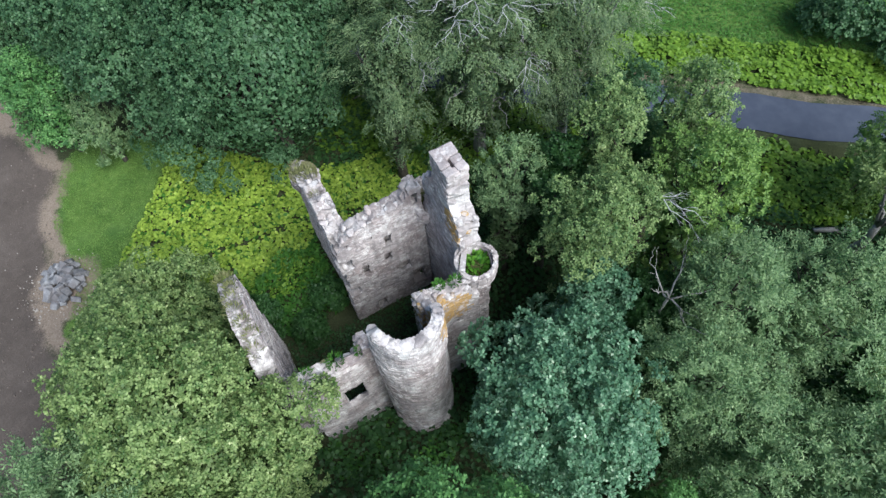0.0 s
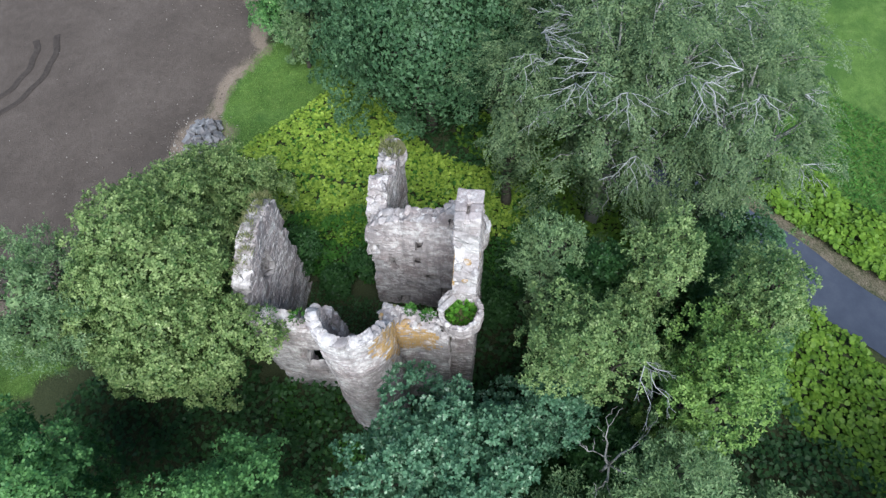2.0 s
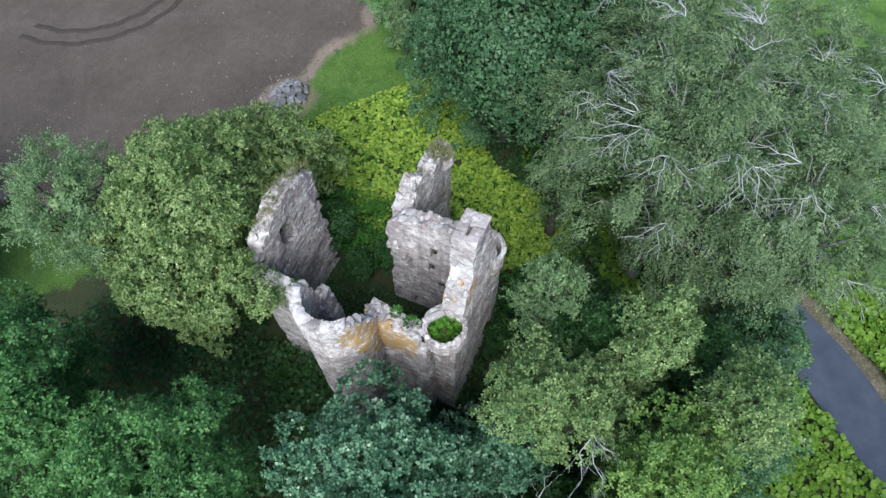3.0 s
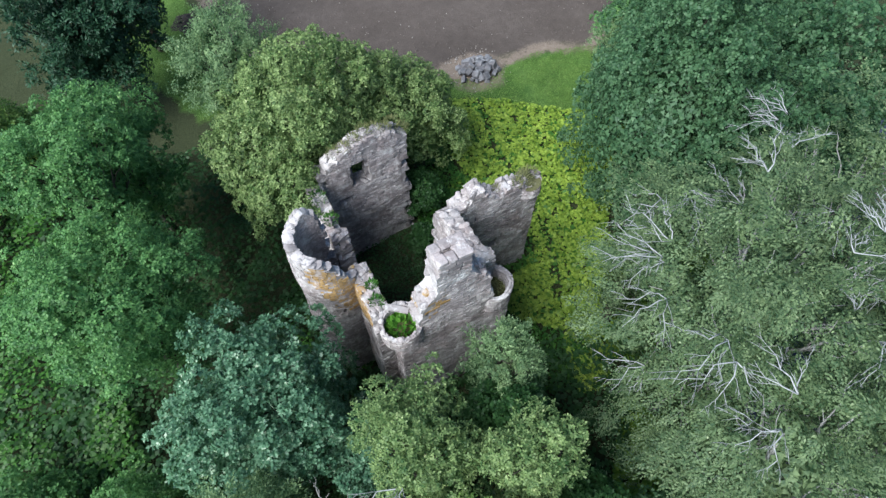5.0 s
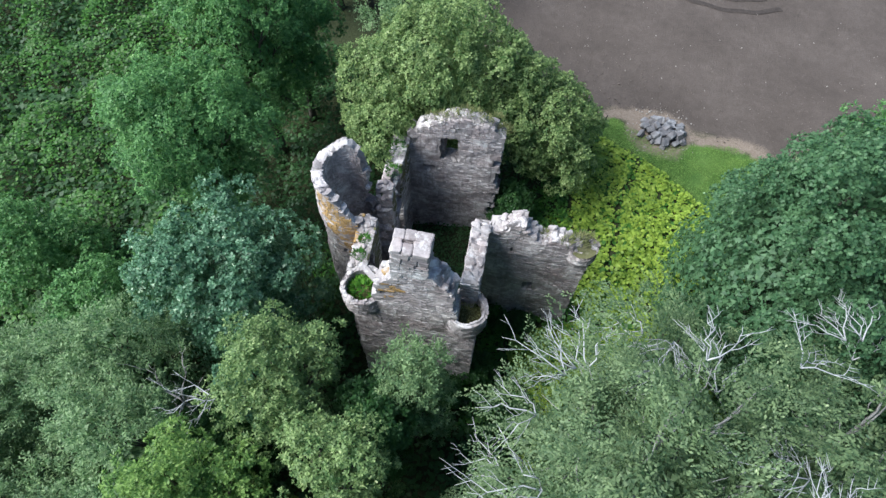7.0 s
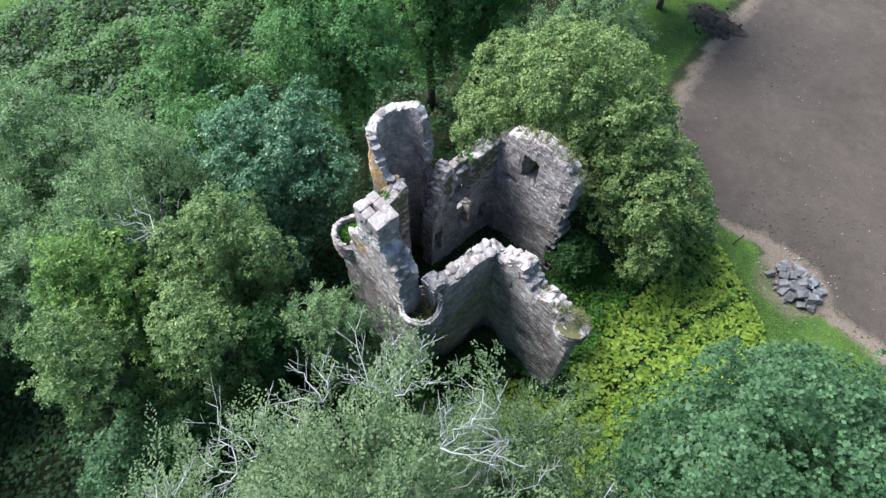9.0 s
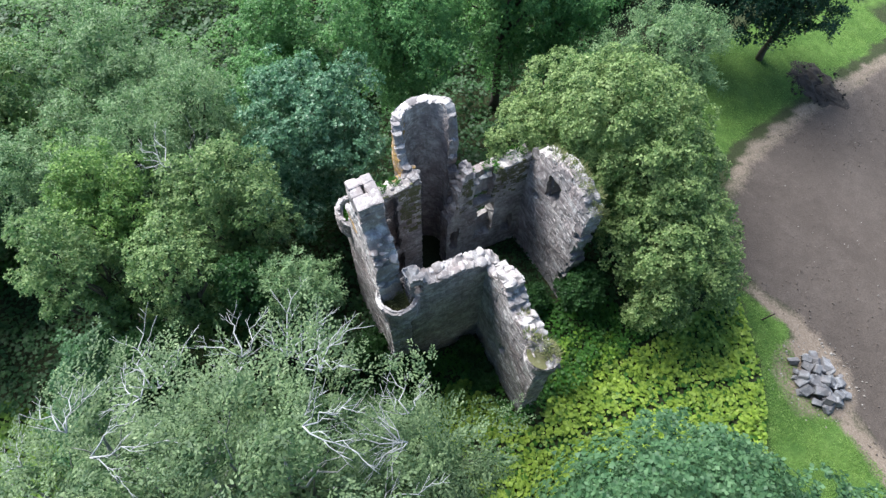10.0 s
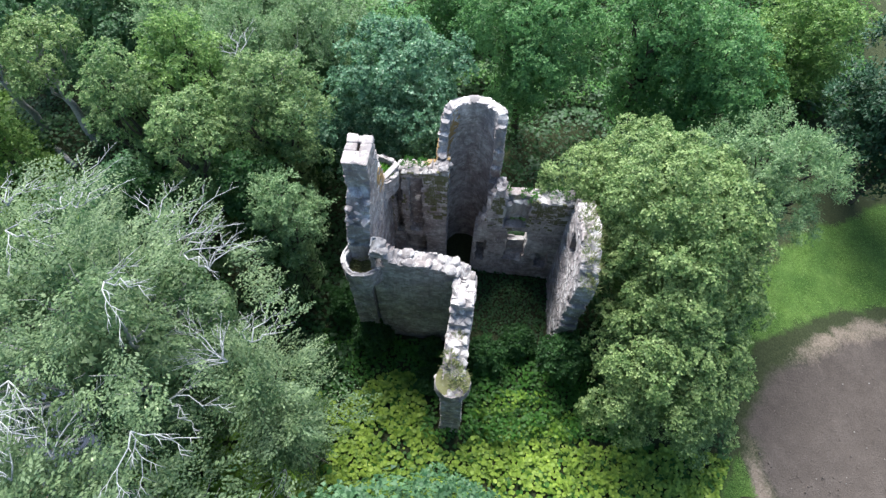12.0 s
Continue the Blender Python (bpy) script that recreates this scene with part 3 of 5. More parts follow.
def chimney():
    """The squared stack on the gable: two courses of large dressed blocks and a broken third, round a flue."""
    body = part("chimney_core", mesh_data("chimney_core", *box_at(-0.16, -3.56, 13.5, 1.24, 0.70, 0.9), [MORTAR]), castle, "core of the chimney stack")
    x0, x1, y0, y1, k = -0.97, 0.66, -4.13, -3.0, 0
    for z, h, cuts in ((13.55, 0.40, (0.0, 0.30, 0.72, 1.0)), (13.95, 0.36, (0.0, 0.52, 1.0)), (14.31, 0.22, (0.0, 0.30, 0.58, 1.0))):
        for y, d in ((y0 + 0.25, 0.50), (y1 - 0.24, 0.48)):
            for a, b in zip(cuts, cuts[1:]):
                xa, xb = x0 + a * (x1 - x0), x0 + b * (x1 - x0)
                drop = random.uniform(0, 0.05) if z > 14.2 else 0
                stone_object("block", BLOCKS[k % 8], body, ((xa + xb) / 2, y, z + h / 2 - drop), (xb - xa - 0.015, d, h - 0.012), random.uniform(-0.015, 0.015))
                k += 1
        if z > 14.2:
            stone_object("block", BLOCKS[k % 8], body, (0.22, (y0 + y1) / 2, z + 0.06), (0.55, 0.30, 0.2), 0.08)
            stone_object("block", BLOCKS[(k + 3) % 8], body, (-0.74, (y0 + y1) / 2 + 0.03, z + 0.03), (0.36, 0.30, 0.2), -0.1)
        for x in (x0 + 0.19, x1 - 0.19):
            if z < 14.2 or x > 0:
                stone_object("block", BLOCKS[k % 8], body, (x, (y0 + y1) / 2 + 0.02, z + h / 2), (0.37, 0.36, h - 0.012), random.uniform(-0.02, 0.02))
                k += 1


def box_at(cx, cy, cz, sx, sy, sz):
    v = [(cx + sx / 2 * a, cy + sy / 2 * b, cz + sz / 2 * c) for a in (-1, 1) for b in (-1, 1) for c in (-1, 1)]
    return v, [(0, 1, 3, 2), (4, 6, 7, 5), (0, 4, 5, 1), (2, 3, 7, 6), (0, 2, 6, 4), (1, 5, 7, 3)]


chimney()

part("lintel", mesh_data("lintel", [(-3.05 + a * 0.9 + b * 0.16, -2.62 - a * 0.62 + b * 0.22, 9.72 - a * 0.18 + c * 0.16) for a in (0, 1) for b in (0, 1) for c in (0, 1)], [(0, 1, 3, 2), (4, 6, 7, 5), (0, 4, 5, 1), (2, 3, 7, 6), (0, 2, 6, 4), (1, 5, 7, 3)], [CAP]), castle, "pale stone slab bridging the wall top")

east_top = profile((0, 10.5), (0.3, 10.6), (0.62, 10.5), (0.75, 9.95), (1.6, 9.6), (2.3, 9.75), (3.0, 9.6), (3.6, 9.45), (4.1, 9.2), (4.7, 8.9), (5.2, 8.2))
wall("east_wall", "east wall of coursed rubble with putlog holes", castle, flat_map((2.75, -2.9, 0), (0, 1, 0), (-1, 0, 0)), 5.2, 0.88, -1.2, east_top,
     [(0.10, 0.52, 9.2, 10.15, 0, 0.88), (2.0, 2.45, 6.75, 7.85, 0.6, 0.9), (2.0, 2.5, 5.9, 7.85, 0.3, 0.6), (2.1, 2.6, 4.9, 6.0, 0.6, 0.9), (2.1, 2.6, 4.0, 5.8, 0.3, 0.6), (3.6, 4.05, 4.7, 5.85, 0.6, 0.9), (3.6, 4.1, 3.9, 5.85, 0.3, 0.6), (1.1, 2.0, 3.4, 4.3, 0.6, 0.9), (1.1, 2.0, 2.6, 4.3, 0.3, 0.6), (0.4, 1.3, 1.2, 2.9, 0.3, 0.9),
      (4.4, 4.95, 6.2, 7.2, 0, 0.9), (4.45, 5.0, 3.1, 4.1, 0, 0.9), (3.2, 3.9, 0.2, 1.3, 0.3, 0.9), (3.0, 3.3, 7.9, 8.2, 0.5, 0.9)], single=280, ends=True, torn=((1, 2.0, 0.75),))

wing_top = profile((0, 8.9), (0.5, 9.15), (0.95, 9.0), (1.1, 9.75), (1.7, 9.85), (1.85, 9.2), (2.3, 9.0), (2.8, 8.6), (3.2, 9.1), (3.8, 8.8), (4.4, 8.5), (4.9, 8.3), (5.4, 8.1))
wall("wing_wall", "long wing wall with a broken bleached top", castle, flat_map((2.75, 1.15, 0), (1, 0, 0), (0, 1, 0)), 5.35, 1.05, -0.9, wing_top,
     [(1.2, 1.45, 7.3, 7.7, 0, 0.45), (2.3, 2.95, 3.35, 4.2, 0, 0.6)], cap=0.40, single=280, ends=True, ragged=0.09)

north_top = profile((0, 8.4), (0.5, 9.0), (1.2, 9.3), (2.0, 9.8), (2.6, 10.1), (3.6, 10.2), (4.4, 10.1), (5.0, 9.9), (5.5, 9.4), (5.8, 8.6))
wall("north_wall", "north wall fragment with a square window opening", castle, flat_map((-3.0, 7.95, 0), (1, 0, 0), (0, -1, 0)), 5.8, 0.95, -1.4, north_top,
     [(2.13, 3.08, 6.6, 8.55, 0, 0.95), (2.0, 3.2, 6.5, 8.7, 0.55, 0.95), (5.55, 5.8, 5.2, 6.0, 0, 0.95), (5.6, 5.8, 0.8, 2.0, 0, 0.95), (0.9, 1.9, 5.4, 6.0, 0.55, 0.95)], cap=0.38, single=280, ends=True, ragged=0.09, torn=((1, 0.0, 0.6), (0, 7.6, 0.7)))

west_mossy = lambda x, y, z: x > -3.4 and z > 6.0 + random.uniform(-1.5, 1.0)
west_s_top = profile((0, 8.5), (0.25, 8.6), (0.4, 9.2), (1.0, 9.4), (1.6, 9.3), (2.2, 9.5), (2.8, 9.8), (3.1, 9.9))
wall("west_wall", "west wall of rubble with orange lichen and a tall recess", castle, flat_map((-3.75, -2.95, 0), (0, 1, 0), (1, 0, 0)), 3.1, 0.95, -1.8, west_s_top,
     [(0.9, 1.8, 3.4, 9.0, 0.25, 0.95), (0.15, 0.55, 3.0, 9.6, 0.5, 0.95), (0.55, 1.95, 0.2, 3.0, 0.45, 0.95), (1.2, 1.5, 6.0, 6.5, 0, 0.2)], single=220, moss=west_mossy, ends=True)
west_n_top = profile((0, 4.2), (0.3, 4.9), (0.55, 5.9), (0.8, 7.8), (1.05, 8.6), (1.35, 8.7), (1.55, 7.5), (2.4, 7.5), (3.4, 7.8), (4.4, 7.9), (5.2, 8.1))
west_n = wall("west_wall", "west wall with a square window and doorway, mossy inside", castle, flat_map((-3.75, 1.85, 0), (0, 1, 0), (1, 0, 0)), 5.15, 0.95, -1.8, west_n_top,
     [(2.05, 3.15, 2.7, 5.2, 0, 0.45), (1.65, 2.9, 5.05, 9.0, 0.5, 0.95), (1.9, 3.2, 1.0, 4.6, 0.45, 0.95), (0.25, 0.85, 0.6, 3.2, 0.15, 0.95), (4.0, 4.7, 0.4, 2.4, 0.4, 0.95)], single=220, moss=west_mossy, ends=True)
stone_object("lintel", BLOCKS[2], west_n, (-3.48, 3.72, 7.72), (0.48, 0.72, 0.2), 0.03)
stone_object("lintel", BLOCKS[5], west_n, (-3.46, 4.46, 7.78), (0.50, 0.80, 0.22), -0.05)
stone_object("sill", BLOCKS[4], west_n, (-3.02, 4.1, 5.1), (0.5, 0.95, 0.14), 0.02)

TX, TY, TR = -4.39, 1.16, 1.76
A0, A1 = radians(66), radians(294)
tower_map = round_map(TX, TY, TR)
deg = lambda u: math.degrees(A0 + u / TR)
tower_top = lambda u: float(np.interp(deg(u), (66, 72, 78, 84, 90, 100, 110, 125, 150, 235, 252, 266, 280, 294), (9.0, 9.7, 10.9, 11.5, 12.0, 12.25, 12.4, 12.2, 12.05, 12.0, 11.7, 11.1, 10.4, 9.8)))
at_deg = lambda a: (radians(a) - A0) * TR
wall("stair_tower", "round stair tower of pale pinkish rubble, split open inside", castle, lambda u, d, z: tower_map(u + A0 * TR, d, z), (A1 - A0) * TR, 0.52, -2.0, tower_top,
     [(at_deg(262), at_deg(267), 6.9, 7.5, 0, 0.52), (at_deg(175), at_deg(179), 8.6, 8.95, 0, 0.3), (at_deg(192), at_deg(196), 7.2, 7.5, 0, 0.3), (at_deg(150), at_deg(154), 9.5, 9.8, 0, 0.3), (at_deg(210), at_deg(214), 5.2, 5.5, 0, 0.3)],
     cap=0.30, single=280, ragged=0.03, ends=True, torn=((0, 3.5, 0.6),), flat=0.55)

SOIL = plain_material("turret_soil", [(0.3, (0.04, 0.045, 0.015)), (0.7, (0.12, 0.12, 0.05))], 6, 0.95, 0.5)
ring_turret("turret", "hollow corner turret with a green plant growing in it", castle, -2.62, -3.45, 1.05, 0.24, lambda u: 9.55 + 0.12 * math.sin(u * 1.7), 8.9, 8.5, 6.4, soil=SOIL)
ring_turret("turret", "broken hollow corner turret with mossy floor", castle, 2.35, -3.4, 1.05, 0.24, lambda u: float(np.interp(u / 1.05, (0, 0.5, 3.2, 4.3, 4.9, 5.4), (8.9, 9.1, 9.15, 9.2, 9.0, 8.6))), 8.2, 7.9, 6.0, start=radians(-150), sweep=radians(310), soil=SOIL)
ring_turret("turret", "stump of a corner turret with grass on it", castle, 7.6, 1.65, 0.86, 0.4, lambda u: 8.35 + 0.15 * math.sin(u * 2.3 + 1), 8.4, 7.75, 6.4, soil=STONE_MOSS, solid_top=True)


# ---- foliage ----
def unit(v):
    return v / (np.linalg.norm(v, axis=-1, keepdims=True) + 1e-9)


def leaf_quads(p, d, n, length, width):
    """Kite-shaped leaves at p, pointing along d, facing n."""
    s = unit(np.cross(d, n))
    up = np.cross(s, d)
    l, w = length[:, None], width[:, None]
    return np.stack([p, p + d * l * 0.45 + s * w * 0.5 + up * w * 0.12, p + d * l, p + d * l * 0.45 - s * w * 0.5 + up * w * 0.12], 1)


def leaf_tris(p, d, n, length, width):
    """Small three-cornered leaves at p, pointing along d, facing n."""
    s = unit(np.cross(d, n))
    l, w = length[:, None], width[:, None]
    return np.stack([p + s * w * 0.55, p - s * w * 0.55, p + d * l], 1)


def kites(p, d, n, length, width):
    """Leaves with a narrow stalk end and a broad shoulder near the tip."""
    s = unit(np.cross(d, n))
    l, w = length[:, None], width[:, None]
    return np.stack([p, p + d * l * 0.62 + s * w * 0.5, p + d * l - n * l * 0.10, p + d * l * 0.62 - s * w * 0.5], 1)


def fan_frame(o):
    """Two directions square to o."""
    a = unit(np.cross(o, np.where(np.abs(o[:, 2:3]) > 0.8, [[1.0, 0, 0]], [[0, 0, 1.0]])))
    return a, np.cross(o, a)


def puff_centres(lobes, q, puff, holes, depth):
    """The heads of the boughs over the outer skin of one lobe, clear of its neighbours."""
    lx, ly, lz, r, h = lobes[q]
    L = np.array(lobes)
    nc = max(7, int(4 * math.pi * r * (r + h) / 2 * 0.80 / (puff * puff * 2.9)))
    i = np.arange(nc) + 0.5
    cz = 1 - 1.42 * i / nc
    a = i * 2.39996 + rng.uniform(0, 6)
    ring = np.sqrt(np.clip(1 - cz * cz, 0, 1))
    n = unit(np.stack([ring * np.cos(a), ring * np.sin(a), cz], 1) + rng.normal(0, 0.12, (nc, 3)))
    size = np.array([r, r, h])
    c = np.array([lx, ly, lz]) + n * (size - puff * 0.55) + n * (puff * rng.normal(0, depth, (nc, 1)))
    keep = rng.random(nc) > holes
    for k in range(len(L)):
        if k != q:
            keep &= (((c - L[k, :3]) / (L[k, [3, 3, 4]] * 0.82)) ** 2).sum(1) > 1
            under = (np.hypot(c[:, 0] - L[k, 0], c[:, 1] - L[k, 1]) < L[k, 3] * 0.66) & (c[:, 2] < L[k, 2] - 0.9 * L[k, 4])
            keep &= ~under | (rng.random(nc) < 0.28)
    return c[keep], n[keep]


def crown_leaves(lobes, leaf, aspect, sprig, per, puff, droop, style, holes, depth):
    """Leaves of a crown. Each lobe carries boughs; a bough ends in a head of sprigs; a sprig is a rosette of leaves
    ("rosette"), a plume with leaves round its stalk ("plume"), or a flat drooping frond that reaches out from the tree
    ("frond")."""
    out = []
    middle = np.mean([l[:2] for l in lobes], axis=0)
    widest = puff
    for q, (lx, ly, lz, r, h) in enumerate(lobes):
        puff = min(widest, 0.45 * r)
        c, n = puff_centres(lobes, q, puff, holes, depth)
        if not len(c):
            continue
        pr = puff * rng.uniform(0.6, 1.3, len(c))
        axis = unit(n * 0.75 + np.array([0, 0, 0.6]))
        if style == "rosette":
            ns = np.maximum(6, 2 * math.pi * 1.2 * pr ** 2 / sprig ** 2).astype(int)
            k = np.repeat(np.arange(len(c)), ns)
            d = unit(unit(rng.normal(0, 1, (len(k), 3))) + axis[k] * 0.8)
            wob = 1 + 0.20 * np.sin(d[:, 0] * 5 + k) * np.sin(d[:, 1] * 5 + 2 * k)
            s = c[k] + d * (pr[k] * wob * rng.uniform(0.82, 1.08, len(k)))[:, None]
            s[:, 2] -= droop * (1 - np.abs(d[:, 2])) * pr[k]
            o = unit(d + axis[k] * 0.5 + np.array([0, 0, 0.35]) + rng.normal(0, 0.18, d.shape))
            a, b = fan_frame(o)
            j = np.repeat(np.arange(len(k)), per)
            t = np.tile(np.arange(per) * 2.399, len(k)) + rng.uniform(0, 6.28, len(k))[j]
            spread = np.tile(0.35 + 0.75 * (np.arange(per) + 0.5) / per, len(k))
            side = a[j] * np.cos(t)[:, None] + b[j] * np.sin(t)[:, None]
            dd = unit(o[j] * (1.05 - spread)[:, None] + side * spread[:, None] + rng.normal(0, 0.16, (len(j), 3)) - np.array([0, 0, droop]))
            nn = unit(o[j] * spread[:, None] - side * (1.05 - spread)[:, None] + rng.normal(0, 0.14, (len(j), 3)))
            ln = leaf * rng.uniform(0.75, 1.2, len(j))
            out.append(kites(s[j] + rng.normal(0, 0.02, (len(j), 3)), dd, nn, ln, ln * aspect))
            continue
        if style == "frond":
            ns = np.maximum(4, 2 * math.pi * pr ** 2 / sprig ** 2).astype(int)
            k = np.repeat(np.arange(len(c)), ns)
            away = np.concatenate([unit(c[k][:, :2] - middle), np.zeros((len(k), 1))], 1)
            lean = unit(away * 0.9 + n[k] * 0.55 + rng.normal(0, 0.30, (len(c), 3))[k])
            arm = unit(lean + rng.normal(0, 0.26, (len(k), 3)))
            ln = rng.uniform(0.8, 1.7, len(k)) * (0.5 + 0.5 * pr[k] / widest)
            root = c[k] - arm * (0.45 * ln)[:, None] + rng.normal(0, 0.42, (len(k), 3)) * pr[k][:, None]
            j = np.repeat(np.arange(len(k)), per)
            t = np.tile((np.arange(per) + 0.5) / per, len(k)) + rng.normal(0, 0.02, len(j))
            way = unit(arm[j] - np.array([0, 0, 1.0]) * (2 * droop * t)[:, None])
            side = unit(np.cross(way, np.array([0, 0, 1.0]) + rng.normal(0, 0.25, (len(k), 3))[j])) * np.tile(np.where(np.arange(per) % 2, 1.0, -1.0), len(k))[:, None]
            p = root[j] + arm[j] * (ln[j] * t)[:, None] + side * (rng.uniform(0, 0.24, len(j)) * ln[j] * (1.05 - t))[:, None]
            p[:, 2] -= droop * ln[j] * t * t
            dd = unit(way * 0.8 + side * 0.6 + rng.normal(0, 0.16, p.shape))
            up = unit(np.cross(side, way) * np.sign(np.cross(side, way)[:, 2:3] + 1e-6) + n[k][j] * 0.25 + rng.normal(0, 0.22, p.shape))
            sz = leaf * rng.uniform(0.7, 1.25, len(j)) * (1.15 - 0.4 * t)
            out.append(kites(p, dd, up, sz, sz * aspect))
            continue
        ns = np.maximum(5, 2 * math.pi * pr ** 2 / sprig ** 2).astype(int)
        k = np.repeat(np.arange(len(c)), ns)
        arm = unit(axis[k] * 0.9 + n[k] * 0.25 + rng.normal(0, 0.50, (len(k), 3)))
        ln = pr[k] * rng.uniform(0.7, 1.5, len(k))
        root = c[k] - axis[k] * (0.25 * pr[k])[:, None] + rng.normal(0, 0.22, (len(k), 3)) * pr[k][:, None]
        j = np.repeat(np.arange(len(k)), per)
        t = np.tile((np.arange(per) + 0.6) / per, len(k)) + rng.normal(0, 0.06, len(j))
        p = root[j] + arm[j] * (ln[j] * t)[:, None]
        p[:, 2] -= droop * ln[j] * t * t
        way = unit(arm[j] - np.array([0, 0, 1.0]) * (2 * droop * t)[:, None])
        a, b = fan_frame(way)
        turn = np.tile(np.arange(per) * 2.6, len(k)) + rng.uniform(0, 6.28, len(k))[j]
        side = a * np.cos(turn)[:, None] + b * np.sin(turn)[:, None]
        dd = unit(way * 0.7 + side * 0.75 + rng.normal(0, 0.15, p.shape))
        up = unit(np.array([0, 0, 0.7]) + n[k][j] * 0.5 + side * 0.2 + rng.normal(0, 0.25, p.shape))
        sz = leaf * rng.uniform(0.65, 1.2, len(j)) * (1.2 - 0.45 * np.clip(t, 0, 1))
        out.append(kites(p + rng.normal(0, 0.035, p.shape), dd, up, sz, sz * aspect))
    return np.concatenate(out)


KINDS = {
    # leaf, aspect, sprig, leaves to a sprig, puff, droop, style, holes, depth, leaves, bark
    "sycamore": (0.155, 0.80, 0.28, 5, 0.84, 0.06, "rosette", 0.15, 0.72, L_DARK, BARK),
    "maple": (0.155, 0.64, 0.255, 5, 0.58, 0.0, "rosette", 0.10, 0.46, L_YELLOWGREEN, BARK),
    "bluish": (0.20, 0.60, 0.34, 7, 0.62, 0.0, "rosette", 0.18, 0.65, L_BLUE, BARK),
    "ash": (0.165, 0.60, 0.29, 5, 0.62, 0.06, "rosette", 0.14, 0.70, L_GREEN, BARK),
    "fresh": (0.155, 0.50, 0.28, 6, 0.50, 0.05, "rosette", 0.16, 0.75, L_FRESH, BARK),
    "sage": (0.145, 0.50, 0.26, 6, 0.48, 0.04, "rosette", 0.16, 0.75, L_SAGE, BARK),
    "birch": (0.124, 0.52, 0.68, 33, 0.95, 0.30, "frond", 0.31, 1.05, L_BIRCH, PALE_BARK),
    "bush": (0.20, 0.60, 0.32, 6, 0.50, 0.0, "rosette", 0.10, 0.5, L_BUSH, BARK),
    "yew": (0.26, 0.35, 0.40, 8, 0.90, 0.25, "plume", 0.10, 0.6, L_FIR, BARK),
    "willow": (0.19, 0.34, 0.32, 8, 0.60, 0.10, "plume", 0.16, 0.70, L_WILLOW, BARK),
}


def inner_leaves(x, y, z0, high, lobes, leaf, puff, heart):
    """The shaded leaves inside a crown: a shell behind the boughs of every lobe, and a sparse heart round the trunk."""
    spread = max(math.hypot(l[0] - x, l[1] - y) + 0.4 * l[3] for l in lobes)
    shells = [(l[0], l[1], l[2], max(l[3] - 1.5 * min(puff, 0.45 * l[3]), 0.3), max(l[4] - 1.5 * min(puff, 0.45 * l[3]), 0.3), leaf * 1.25, 1.3, 0.85) for l in lobes]
    if heart:
        shells.append((x, y, z0 + 0.52 * (high - z0), 0.62 * spread, 0.42 * (high - z0), 0.26, 1.8, 0.55))
    out = []
    for cx, cy, cz, r, h, size, times, deep in shells:
        n = int(times * 4 * math.pi * r * h / (size * size))
        v = unit(rng.normal(0, 1, (n, 3)) + np.array([0, 0, 0.25]))
        p = np.array([cx, cy, cz]) + v * np.array([r, r, h]) * rng.uniform(deep, 1.0, (n, 1))
        s = size * rng.uniform(0.7, 1.2, n)
        out.append(leaf_tris(p, unit(np.cross(v, rng.normal(0, 1, (n, 3)))), unit(v + rng.normal(0, 0.4, (n, 3)) + np.array([0, 0, 0.2])), s, s * 0.8))
    return np.concatenate(out)


def limb_path(a, b, bow, wander):
    a, b = Vector(a), Vector(b)
    pts = []
    for i in range(6):
        t = i / 5
        p = a.lerp(b, t) + Vector((0, 0, bow * math.sin(math.pi * t)))
        if 0 < i < 5:
            p += Vector((random.uniform(-wander, wander), random.uniform(-wander, wander), random.uniform(-wander, wander) * 0.5))
        pts.append(p)
    return pts


